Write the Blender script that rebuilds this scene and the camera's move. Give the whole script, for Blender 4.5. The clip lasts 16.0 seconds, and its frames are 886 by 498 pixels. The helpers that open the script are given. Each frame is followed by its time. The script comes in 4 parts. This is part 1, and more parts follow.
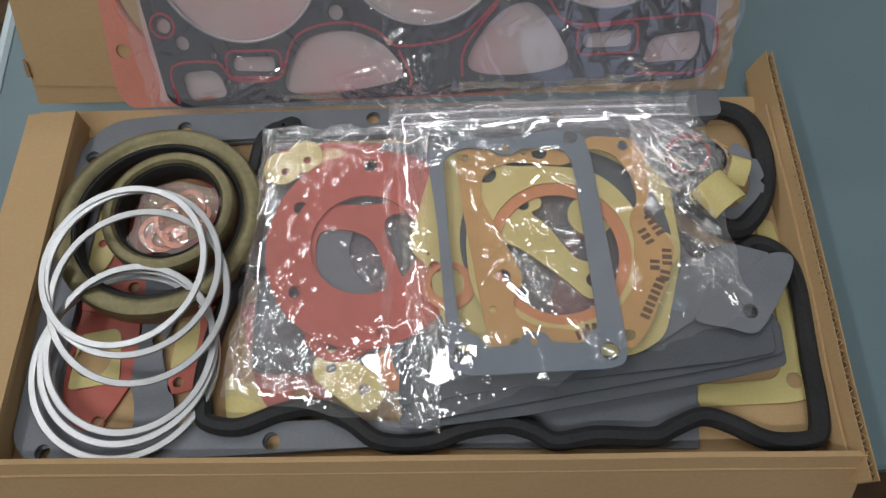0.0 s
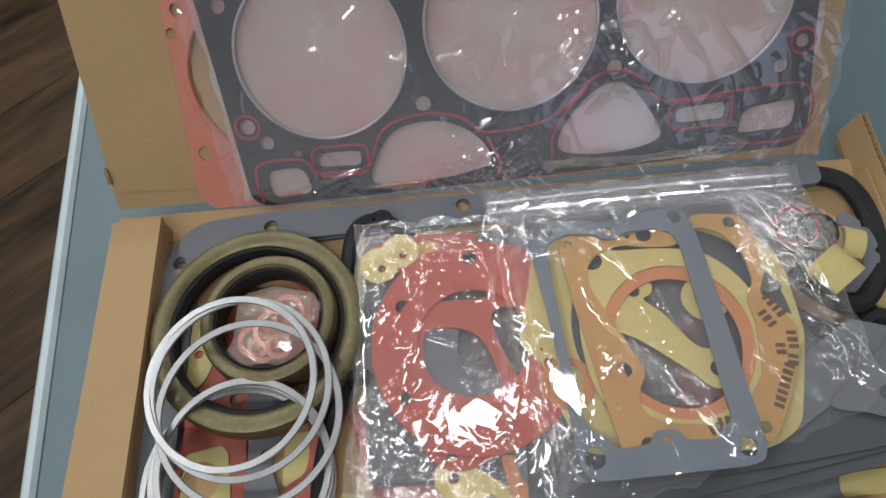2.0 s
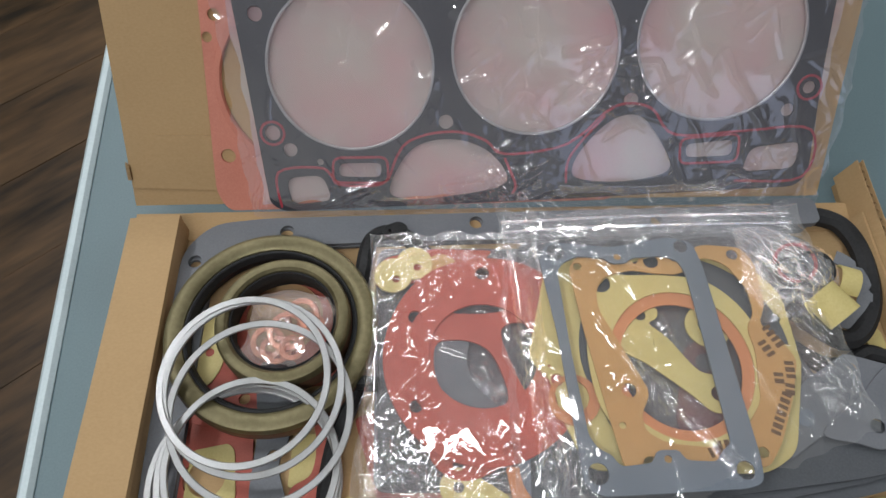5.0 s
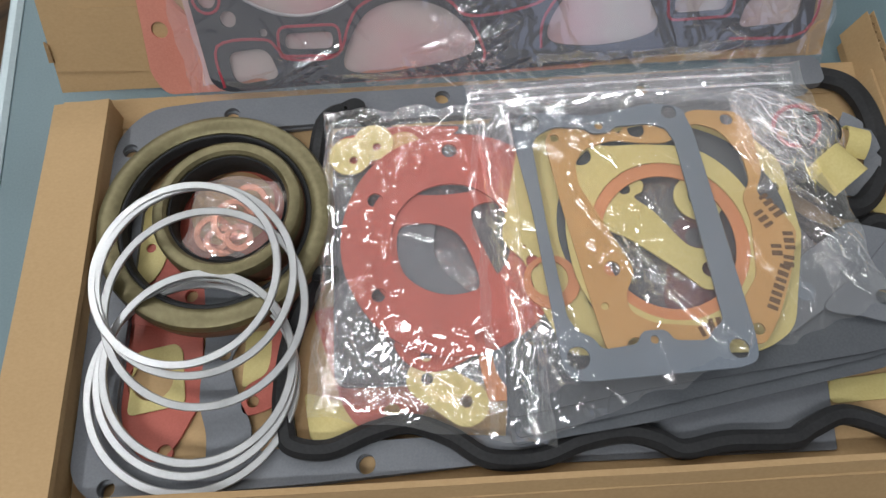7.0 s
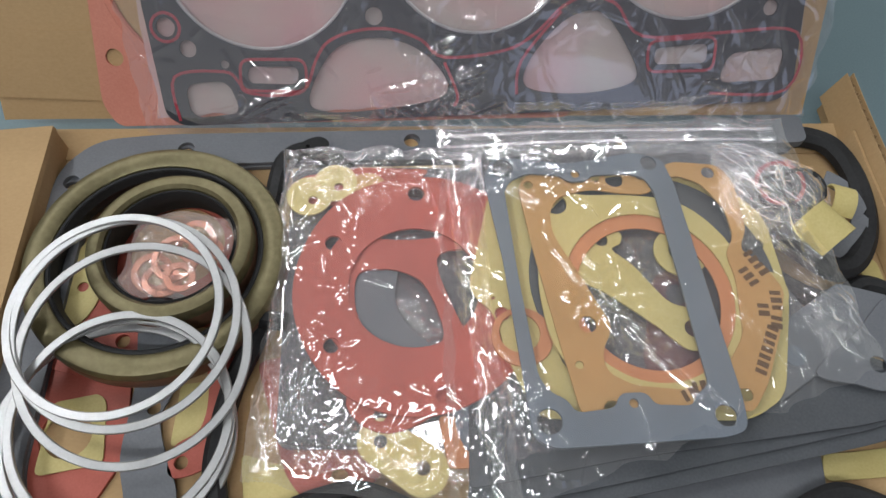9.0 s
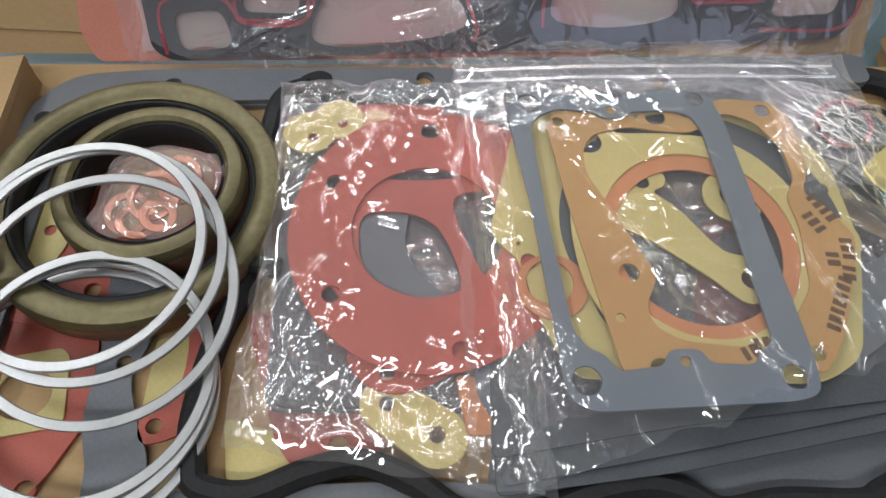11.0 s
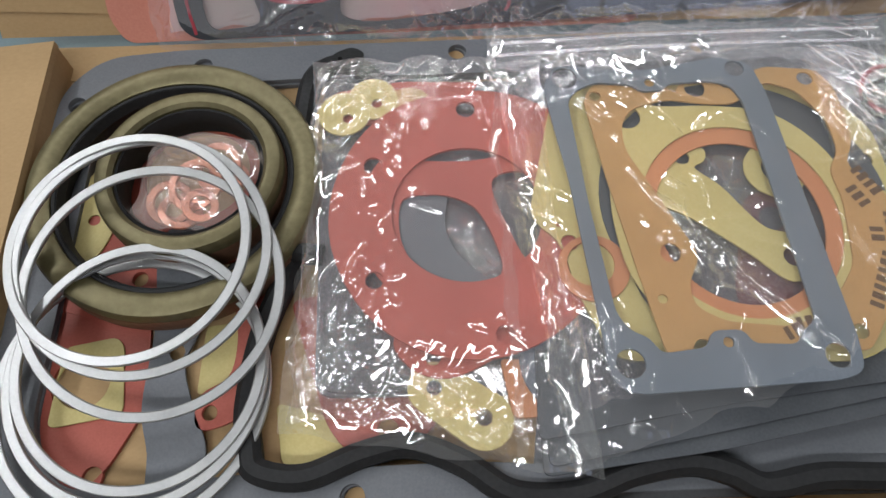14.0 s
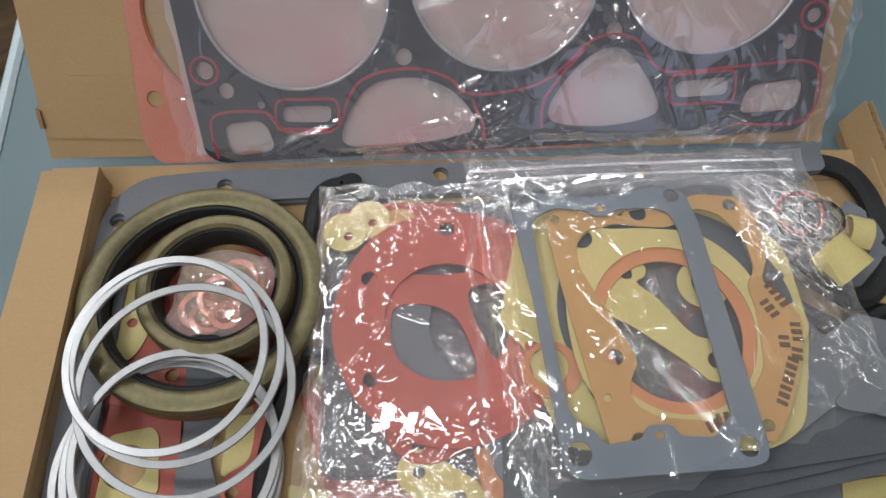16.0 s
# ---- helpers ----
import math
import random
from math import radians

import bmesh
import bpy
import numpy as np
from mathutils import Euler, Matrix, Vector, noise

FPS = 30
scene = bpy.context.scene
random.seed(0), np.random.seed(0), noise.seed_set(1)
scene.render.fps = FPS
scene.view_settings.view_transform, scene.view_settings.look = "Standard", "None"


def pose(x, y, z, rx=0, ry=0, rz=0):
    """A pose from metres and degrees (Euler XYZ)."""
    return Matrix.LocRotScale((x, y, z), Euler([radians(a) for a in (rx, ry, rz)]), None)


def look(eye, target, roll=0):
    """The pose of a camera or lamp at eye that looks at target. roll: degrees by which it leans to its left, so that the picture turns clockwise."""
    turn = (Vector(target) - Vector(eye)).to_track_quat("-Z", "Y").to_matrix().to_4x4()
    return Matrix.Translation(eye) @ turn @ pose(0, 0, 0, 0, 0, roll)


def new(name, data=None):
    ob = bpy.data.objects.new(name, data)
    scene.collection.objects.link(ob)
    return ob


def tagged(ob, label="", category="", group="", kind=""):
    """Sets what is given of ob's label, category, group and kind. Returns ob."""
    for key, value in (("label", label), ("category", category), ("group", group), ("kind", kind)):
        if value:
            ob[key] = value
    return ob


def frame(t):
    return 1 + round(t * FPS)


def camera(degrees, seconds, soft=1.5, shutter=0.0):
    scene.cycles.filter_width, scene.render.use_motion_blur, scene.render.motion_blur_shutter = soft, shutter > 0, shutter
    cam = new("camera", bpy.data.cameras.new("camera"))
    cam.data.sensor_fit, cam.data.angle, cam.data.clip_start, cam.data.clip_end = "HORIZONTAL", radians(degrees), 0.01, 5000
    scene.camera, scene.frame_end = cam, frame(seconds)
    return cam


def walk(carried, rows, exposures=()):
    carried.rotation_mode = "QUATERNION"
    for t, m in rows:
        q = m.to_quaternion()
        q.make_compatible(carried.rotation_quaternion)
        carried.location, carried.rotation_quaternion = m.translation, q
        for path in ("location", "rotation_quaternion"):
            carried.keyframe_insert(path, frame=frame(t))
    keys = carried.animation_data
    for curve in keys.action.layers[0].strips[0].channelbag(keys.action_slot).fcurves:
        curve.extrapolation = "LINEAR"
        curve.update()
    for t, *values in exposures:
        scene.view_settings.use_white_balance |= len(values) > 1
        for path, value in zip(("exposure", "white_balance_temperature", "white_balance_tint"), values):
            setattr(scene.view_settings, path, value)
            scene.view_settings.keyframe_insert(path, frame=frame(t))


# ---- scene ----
cam = camera(65.8, 16.0)
PATH = [
    (0, (0.079, 0.06, 0.428), (0.034, 0.871, -1.4), -3.9),
    (0.5, (0.094, 0.046, 0.43), (0.003, 0.857, -1.396), -3.8),
    (1, (0.06, 0.066, 0.444), (0.024, 0.836, -1.402), -4.4),
    (1.5, (0.026, 0.089, 0.437), (-0.017, 0.892, -1.394), -7.0),
    (2, (0.017, 0.105, 0.436), (-0.038, 0.993, -1.355), -7.7),
    (2.5, (0.015, 0.104, 0.447), (-0.055, 1.093, -1.29), -5.1),
    (3, (0.016, 0.098, 0.452), (-0.077, 1.191, -1.22), -5.3),
    (3.2, (0.014, 0.096, 0.454), (-0.07, 1.214, -1.202), -3.9),
    (5.3, (-0.009, 0.092, 0.438), (0.011, 0.996, -1.346), 0.0),
    (5.5, (-0.008, 0.089, 0.432), (0.015, 0.958, -1.369), 0.1),
    (6, (-0.004, 0.081, 0.419), (0.038, 0.856, -1.424), 0.7),
    (6.5, (0.001, 0.077, 0.408), (0.042, 0.804, -1.455), 0.6),
    (7, (0.01, 0.086, 0.392), (0.033, 0.845, -1.458), -1.5),
    (7.5, (0.013, 0.087, 0.38), (0.044, 0.896, -1.449), 0.3),
    (8, (0.018, 0.091, 0.375), (0.06, 0.935, -1.438), 0.5),
    (8.2, (0.02, 0.092, 0.37), (0.07, 0.961, -1.431), 1.3),
    (10.3, (0.01, 0.069, 0.325), (0.16, 1.08, -1.394), 7.1),
    (10.5, (0.013, 0.068, 0.314), (0.136, 1.084, -1.404), 6.0),
    (11, (0.014, 0.078, 0.3), (0.094, 1.066, -1.437), 3.6),
    (11.5, (0.018, 0.084, 0.28), (0.055, 1.016, -1.489), 0.8),
    (12, (0.014, 0.093, 0.264), (0.024, 0.971, -1.533), -1.6),
    (12.5, (0.012, 0.095, 0.253), (0.009, 0.933, -1.563), -2.0),
    (13, (0.008, 0.095, 0.265), (0.009, 0.9, -1.566), -1.4),
    (13.5, (0.004, 0.093, 0.284), (0.018, 0.907, -1.542), -1.4),
    (14, (0.003, 0.094, 0.31), (0.035, 0.933, -1.506), 0.1),
    (14.5, (0.002, 0.095, 0.333), (0.058, 0.933, -1.482), 2.1),
    (15, (0.003, 0.096, 0.352), (0.071, 0.977, -1.442), 3.1),
    (15.5, (0.005, 0.101, 0.37), (0.061, 1.002, -1.415), 2.0),
    (16, (0.006, 0.102, 0.384), (0.071, 1.022, -1.391), 2.0),
]
EXPOSURES = [(0.0, -0.11), (0.5, -0.11), (1.5, 0.02), (3.0, 0.02), (5.5, 0.2), (7.0, 0.25), (8.0, 0.2), (10.5, 0.12), (12.5, 0.05), (14.0, 0.12), (16.0, 0.12)]
walk(cam, [(t, look(eye, target, roll)) for t, eye, target, roll in PATH], EXPOSURES)

# ---- light ----
world = bpy.data.worlds.new("room_air")
scene.world = world
world.use_nodes = True
world.node_tree.nodes["Background"].inputs[0].default_value = (0.75, 0.85, 1.0, 1)
world.node_tree.nodes["Background"].inputs[1].default_value = 0.05
TABLE, FLOOR, CEIL = 0.0, -0.75, 2.05
WX0, WX1, WZ0, WZ1, WINDOW_WATTS = 0.5, 2.3, 0.8, 1.9, 2.6
# unseen ceiling lamps, some only added for glints and brightness: x, y, length, turn about z, watts
TUBES = [(-0.06, 0.64, 0.56, 0, 3.0), (-0.10, 2.30, 2.4, 0, 28.0), (-0.60, -0.85, 2.0, 0, 25.0), (-1.30, 1.00, 2.4, 90, 22.0), (2.30, 1.00, 2.4, 90, 9.0)]


# ---- materials ----
def nodes_of(name):
    m = bpy.data.materials.new(name)
    m.use_nodes = True
    return m, m.node_tree.nodes, m.node_tree.links, m.node_tree.nodes["Principled BSDF"]


def surface(name, dark, light, rough=0.6, metal=0.0, grain=400.0, blot=25.0, bump=0.15, stretch=(1, 1, 1), sheen=0.5):
    """A surface with fine grain and broad blotches between two colours."""
    m, n, l, b = nodes_of(name)
    co = n.new("ShaderNodeTexCoord")
    mp = n.new("ShaderNodeMapping")
    mp.inputs["Scale"].default_value = stretch
    l.new(co.outputs["Object"], mp.inputs[0])
    fine, broad = n.new("ShaderNodeTexNoise"), n.new("ShaderNodeTexNoise")
    fine.inputs["Scale"].default_value, broad.inputs["Scale"].default_value = grain, blot
    fine.inputs["Detail"].default_value, broad.inputs["Detail"].default_value = 4, 5
    for q in (fine, broad):
        l.new(mp.outputs[0], q.inputs["Vector"])
    mix = n.new("ShaderNodeMath")
    mix.operation = "MULTIPLY_ADD"
    mix.inputs[1].default_value = 0.45
    l.new(fine.outputs["Fac"], mix.inputs[0])
    half = n.new("ShaderNodeMath")
    half.operation = "MULTIPLY"
    half.inputs[1].default_value = 0.55
    l.new(broad.outputs["Fac"], half.inputs[0])
    l.new(half.outputs[0], mix.inputs[2])
    ramp = n.new("ShaderNodeValToRGB")
    ramp.color_ramp.elements[0].position, ramp.color_ramp.elements[1].position = 0.32, 0.68
    ramp.color_ramp.elements[0].color, ramp.color_ramp.elements[1].color = (*dark, 1), (*light, 1)
    l.new(mix.outputs[0], ramp.inputs[0])
    l.new(ramp.outputs[0], b.inputs["Base Color"])
    rr = n.new("ShaderNodeMapRange")
    rr.inputs["To Min"].default_value, rr.inputs["To Max"].default_value = rough - 0.08, min(1.0, rough + 0.12)
    l.new(broad.outputs["Fac"], rr.inputs["Value"])
    l.new(rr.outputs[0], b.inputs["Roughness"])
    b.inputs["Metallic"].default_value = metal
    b.inputs["Specular IOR Level"].default_value = sheen
    bp = n.new("ShaderNodeBump")
    bp.inputs["Strength"].default_value, bp.inputs["Distance"].default_value = bump, 0.0006
    l.new(fine.outputs["Fac"], bp.inputs["Height"])
    l.new(bp.outputs[0], b.inputs["Normal"])
    return m


def film_material(name, gloss, haze, tint=(0.95, 0.95, 0.96), crinkle=0.16, rough=0.05, blush=None):
    """Clear plastic film: see-through, glossy by Fresnel, a little hazy; crinkle: the rise of its fine creases, in mm."""
    m, n, l, b = nodes_of(name)
    out = n["Material Output"]
    n.remove(b)
    co, bp = n.new("ShaderNodeTexCoord"), n.new("ShaderNodeBump")

    def maths(op, x, y, clamp=False):
        q = n.new("ShaderNodeMath")
        q.operation, q.use_clamp = op, clamp
        for k, val in enumerate((x, y)):
            if isinstance(val, (int, float)):
                q.inputs[k].default_value = val
            else:
                l.new(val, q.inputs[k])
        return q.outputs[0]

    # hair-fine creases along the borders of stretched, bent cells, only in places
    drift, bent = n.new("ShaderNodeTexNoise"), n.new("ShaderNodeMixRGB")
    drift.inputs["Scale"].default_value, drift.inputs["Detail"].default_value = 45, 2
    bent.blend_type, bent.inputs[0].default_value = "ADD", 0.010
    l.new(co.outputs["Object"], drift.inputs["Vector"])
    l.new(co.outputs["Object"], bent.inputs[1])
    l.new(drift.outputs["Color"], bent.inputs[2])
    total = 0.0
    for size, wide, turn, spread, low in ((0.021, 0.0020, 52, 0.36, 0.55), (0.010, 0.0012, -38, 0.42, 0.60)):
        mp, cell, step, where = n.new("ShaderNodeMapping"), n.new("ShaderNodeTexVoronoi"), n.new("ShaderNodeMapRange"), n.new("ShaderNodeTexNoise")
        mp.inputs["Rotation"].default_value, mp.inputs["Scale"].default_value = (0, 0, radians(turn)), (1, spread, 1)
        l.new(bent.outputs[0], mp.inputs[0])
        cell.feature, cell.inputs["Scale"].default_value = "DISTANCE_TO_EDGE", 1 / size
        l.new(mp.outputs[0], cell.inputs["Vector"])
        step.interpolation_type = "SMOOTHSTEP"
        step.inputs["From Max"].default_value, step.inputs["To Min"].default_value, step.inputs["To Max"].default_value = wide / size, 1, 0
        l.new(cell.outputs["Distance"], step.inputs["Value"])
        where.inputs["Scale"].default_value, where.inputs["Detail"].default_value = 0.42 / size, 1
        l.new(mp.outputs[0], where.inputs["Vector"])
        shown = maths("MULTIPLY", maths("SUBTRACT", where.outputs["Fac"], low), 9.0, True)
        total = maths("ADD", maths("MULTIPLY", step.outputs[0], shown), total)
    l.new(total, bp.inputs["Height"])
    bp.inputs["Strength"].default_value, bp.inputs["Distance"].default_value = 1.0, crinkle * 0.001
    clear, shine, milk = n.new("ShaderNodeBsdfTransparent"), n.new("ShaderNodeBsdfGlossy"), n.new("ShaderNodeBsdfDiffuse")
    clear.inputs[0].default_value = (0.885, 0.885, 0.89, 1)
    milk.inputs[0].default_value = (*tint, 1)
    if blush:
        spot, ramp = n.new("ShaderNodeTexNoise"), n.new("ShaderNodeValToRGB")
        spot.inputs["Scale"].default_value, spot.inputs["Detail"].default_value = 17, 4
        ramp.color_ramp.elements[0].position, ramp.color_ramp.elements[1].position = 0.38, 0.66
        ramp.color_ramp.elements[0].color, ramp.color_ramp.elements[1].color = (*tint, 1), (*blush, 1)
        l.new(co.outputs["Object"], spot.inputs["Vector"])
        l.new(spot.outputs["Fac"], ramp.inputs[0])
        l.new(ramp.outputs[0], milk.inputs[0])
    shine.inputs["Roughness"].default_value = rough
    l.new(bp.outputs[0], shine.inputs["Normal"])
    fr, sc = n.new("ShaderNodeFresnel"), n.new("ShaderNodeMath")
    fr.inputs["IOR"].default_value = 1.5
    l.new(bp.outputs[0], fr.inputs["Normal"])
    sc.operation, sc.use_clamp = "MULTIPLY", True
    sc.inputs[1].default_value = gloss
    l.new(fr.outputs[0], sc.inputs[0])
    l.new(sc.outputs[0], shine.inputs[0])
    a, c = n.new("ShaderNodeMixShader"), n.new("ShaderNodeAddShader")
    a.inputs[0].default_value = haze
    l.new(clear.outputs[0], a.inputs[1])
    l.new(milk.outputs[0], a.inputs[2])
    l.new(a.outputs[0], c.inputs[0])
    l.new(shine.outputs[0], c.inputs[1])
    l.new(c.outputs[0], out.inputs["Surface"])
    return m


CARD = surface("kraft_cardboard", (0.385, 0.25, 0.125), (0.455, 0.305, 0.16), 0.75, grain=420, blot=9, bump=0.05, stretch=(1, 1.6, 1), sheen=0.25)
CARD_IN = surface("cardboard_core", (0.22, 0.14, 0.07), (0.36, 0.24, 0.13), 0.9, grain=500, blot=60, sheen=0.1)
RED = surface("red_fibre", (0.352, 0.0714, 0.0497), (0.448, 0.107, 0.0773), 0.55, grain=900, blot=30, bump=0.1)
PLUM = surface("dull_dark_red_fibre", (0.10, 0.035, 0.04), (0.15, 0.055, 0.06), 0.6, grain=900, blot=30, bump=0.1)
PINK = surface("salmon_fibre", (0.504, 0.171, 0.117), (0.594, 0.234, 0.171), 0.6, grain=900, blot=25, bump=0.1)
GREY = surface("grey_fibre", (0.115, 0.122, 0.14), (0.165, 0.172, 0.19), 0.6, grain=900, blot=22, bump=0.12)
DARKGREY = surface("dark_grey_fibre", (0.055, 0.06, 0.07), (0.09, 0.096, 0.108), 0.55, grain=800, blot=25, bump=0.12)
BLUEGREY = surface("blue_grey_fibre", (0.131, 0.152, 0.184), (0.176, 0.197, 0.234), 0.5, grain=900, blot=28, bump=0.08)
YELLOW = surface("yellow_paper", (0.476, 0.386, 0.143), (0.574, 0.487, 0.218), 0.6, grain=800, blot=24, bump=0.1)
TAN = surface("tan_paper", (0.399, 0.224, 0.0765), (0.51, 0.301, 0.117), 0.6, grain=800, blot=24, bump=0.1)
ORANGE = surface("orange_paper", (0.487, 0.189, 0.081), (0.571, 0.249, 0.117), 0.6, grain=800, blot=24, bump=0.1)
RUBBER = surface("black_rubber", (0.012, 0.012, 0.013), (0.028, 0.028, 0.03), 0.6, grain=500, blot=40, bump=0.1, sheen=0.25)
OLIVE = surface("olive_steel", (0.105, 0.088, 0.043), (0.185, 0.158, 0.085), 0.40, metal=0.6, grain=300, blot=45, bump=0.06)
BROWNBAND = surface("brown_coated_steel", (0.11, 0.05, 0.03), (0.19, 0.10, 0.06), 0.45, metal=0.3, grain=300, blot=60, bump=0.05)
SILVER = surface("pale_steel", (0.38, 0.38, 0.385), (0.45, 0.45, 0.455), 0.34, metal=0.75, grain=700, blot=60, bump=0.05)
TEAL = surface("blue_grey_table_paint", (0.095, 0.145, 0.165), (0.125, 0.183, 0.204), 0.42, grain=700, blot=5, bump=0.08)
EDGE = surface("pale_table_edging", (0.42, 0.50, 0.53), (0.52, 0.60, 0.63), 0.35, grain=500, blot=20, bump=0.05)
HEADGREY = surface("graphite_gasket", (0.0154, 0.0168, 0.0224), (0.0315, 0.0336, 0.042), 0.5, grain=700, blot=40, bump=0.1)
BEAD = surface("red_sealing_bead", (0.294, 0.021, 0.035), (0.385, 0.035, 0.056), 0.45, grain=700, blot=40, bump=0.05)
COPPER = surface("copper_washer", (0.62, 0.25, 0.16), (0.78, 0.36, 0.25), 0.35, metal=0.7, grain=500, blot=60, bump=0.05)
STEEL = surface("fire_ring_steel", (0.40, 0.40, 0.42), (0.52, 0.52, 0.54), 0.4, metal=0.8, grain=600, blot=60, bump=0.05)
INK = surface("dark_print", (0.09, 0.045, 0.02), (0.14, 0.07, 0.03), 0.7, grain=900, blot=200)
PLASTER = surface("wall_plaster", (0.38, 0.38, 0.36), (0.46, 0.46, 0.44), 0.8, grain=80, blot=2, bump=0.1)
PAPER = surface("old_paper", (0.55, 0.47, 0.33), (0.68, 0.60, 0.45), 0.8, grain=200, blot=20)
BLUE = surface("blue_cover", (0.03, 0.09, 0.32), (0.05, 0.13, 0.42), 0.5, grain=200, blot=20)
WOOD = surface("dark_wood", (0.008, 0.0045, 0.002), (0.12, 0.064, 0.026), 0.4, grain=9, blot=1.8, bump=0.1, stretch=(0.9, 5.5, 1))
FILM = film_material("clear_film", 3.8, 0.045)
FILM_LEFT = film_material("milky_clear_film", 3.8, 0.055)
FILM_INNER = film_material("inner_film", 4.0, 0.07, (0.85, 0.75, 0.80))
FILM_SMALL = film_material("clear_film_small", 3.5, 0.20, (0.9, 0.74, 0.70))
# hazy film; its lavender tint puts reflected bluish light into the colour
FILM_HAZY = film_material("hazy_film", 4.6, 0.085, (0.74, 0.72, 0.82), crinkle=0.6)
FILM_HEADER = film_material("header_film", 1.2, 0.11, (0.72, 0.73, 0.74), crinkle=0.4)
FILM_BACK = film_material("hazy_back_film", 0.8, 0.62, (0.62, 0.58, 0.56), crinkle=0.05, blush=(0.66, 0.46, 0.48))
LAMP, ln, ll, lb = nodes_of("lamp_tube")
lb.inputs["Emission Color"].default_value, lb.inputs["Emission Strength"].default_value = (1, 0.97, 0.92, 1), 3.0


# ---- builders ----
def link(name, me, mat, parent=None, label="", smooth=True):
    me.materials.clear()
    me.materials.append(mat)
    if smooth:
        me.polygons.foreach_set("use_smooth", [True] * len(me.polygons))
        me.set_sharp_from_angle(angle=radians(35))
    ob = new(name, me)
    ob.parent = parent
    return tagged(ob, label)


def part(name, bm, mat, parent=None, label="", smooth=True):
    me = bpy.data.meshes.new(name)
    bmesh.ops.recalc_face_normals(bm, faces=bm.faces)
    bm.to_mesh(me)
    bm.free()
    return link(name, me, mat, parent, label, smooth)


def base(name, label, category, group="", kind="", at=(0, 0, 0)):
    ob = new(name)
    ob.empty_display_size = 0.02
    ob.location = at
    return tagged(ob, label, category, group, kind)


def slab(name, lo, hi, mat, parent=None, label="", bevel=0.0):
    bm = bmesh.new()
    bmesh.ops.create_cube(bm, size=1)
    for v in bm.verts:
        v.co = [lo[i] if v.co[i] < 0 else hi[i] for i in range(3)]
    if bevel:
        bmesh.ops.bevel(bm, geom=bm.edges[:], offset=bevel, segments=2, affect="EDGES")
    return part(name, bm, mat, parent, label)


def spline(points, closed=True, steps=6):
    """A smooth line through the points."""
    n, out = len(points), []
    P = [Vector(p) for p in points]
    for i in range(n if closed else n - 1):
        a, b, c, d = ((P[(i + k) % n] if closed else P[min(max(i + k, 0), n - 1)]) for k in (-1, 0, 1, 2))
        for s in range(steps):
            t = s / steps
            out.append(0.5 * ((2 * b) + (c - a) * t + (2 * a - 5 * b + 4 * c - d) * t * t + (3 * b - a - 3 * c + d) * t ** 3))
    return out if closed else out + [P[-1]]


def rounded(points, r, steps=5):
    """A polygon with its corners rounded to radius r."""
    P, out = [Vector(p) for p in points], []
    for i, b in enumerate(P):
        a, c = P[i - 1], P[(i + 1) % len(P)]
        k = min(r, (a - b).length * 0.48, (c - b).length * 0.48)
        s, e = b + (a - b).normalized() * k, b + (c - b).normalized() * k
        for q in range(steps + 1):
            t = q / steps
            out.append(s * (1 - t) ** 2 + b * 2 * t * (1 - t) + e * t * t)
    return out


def circle(x, y, r, n=28):
    return [Vector((x + r * math.cos(2 * math.pi * i / n), y + r * math.sin(2 * math.pi * i / n))) for i in range(n)]


def hull(*discs):
    """The outline round some discs (x, y, r)."""
    pts = sorted({(round(p.x, 3), round(p.y, 3)) for d in discs for p in circle(*d, 40)})
    def half(seq):
        h = []
        for p in seq:
            while len(h) > 1 and (h[-1][0] - h[-2][0]) * (p[1] - h[-2][1]) <= (h[-1][1] - h[-2][1]) * (p[0] - h[-2][0]):
                h.pop()
            h.append(p)
        return h[:-1]
    return [Vector(p) for p in half(pts) + half(reversed(pts))]


def plate_mesh(loops, thick, edge=0.00015):
    """A flat sheet with holes, from outlines in millimetres; its underside at z 0."""
    cu = bpy.data.curves.new("outline", "CURVE")
    cu.dimensions, cu.fill_mode, cu.extrude, cu.bevel_depth, cu.bevel_resolution = "2D", "BOTH", thick / 2 - edge, edge, 0
    for loop in loops:
        sp = cu.splines.new("POLY")
        sp.points.add(len(loop) - 1)
        for q, p in zip(sp.points, loop):
            q.co = (p[0] / 1000, p[1] / 1000, 0, 1)
        sp.use_cyclic_u = True
    ob = bpy.data.objects.new("outline", cu)
    me = bpy.data.meshes.new_from_object(ob)
    bpy.data.objects.remove(ob)
    me.transform(Matrix.Translation((0, 0, thick / 2)))
    return me


def gasket(name, loops, z, thick, mat, label, category="gasket", group="", parent=None, turn=(0, 0, 0)):
    """A cut sheet lying at height z; turn tips it by degrees about its middle."""
    me = plate_mesh(loops, thick)
    xs, ys = [p[0] for p in loops[0]], [p[1] for p in loops[0]]
    cx, cy = (min(xs) + max(xs)) / 2000, (min(ys) + max(ys)) / 2000
    me.transform(Matrix.Translation((-cx, -cy, 0)))
    ob = link(name, me, mat, parent)
    ob.matrix_basis = pose(cx, cy, z, *turn)
    return tagged(ob, label, category, group) if parent is None else ob


def lathe(profile, n=96):
    """A ring from a closed outline of (radius, height)."""
    bm, rows = bmesh.new(), []
    for i in range(n):
        a = 2 * math.pi * i / n
        rows.append([bm.verts.new((r * math.cos(a), r * math.sin(a), z)) for r, z in profile])
    for i in range(n):
        a, b = rows[i], rows[(i + 1) % n]
        for k in range(len(profile)):
            q = (k + 1) % len(profile)
            bm.faces.new((a[k], b[k], b[q], a[q]))
    return bm


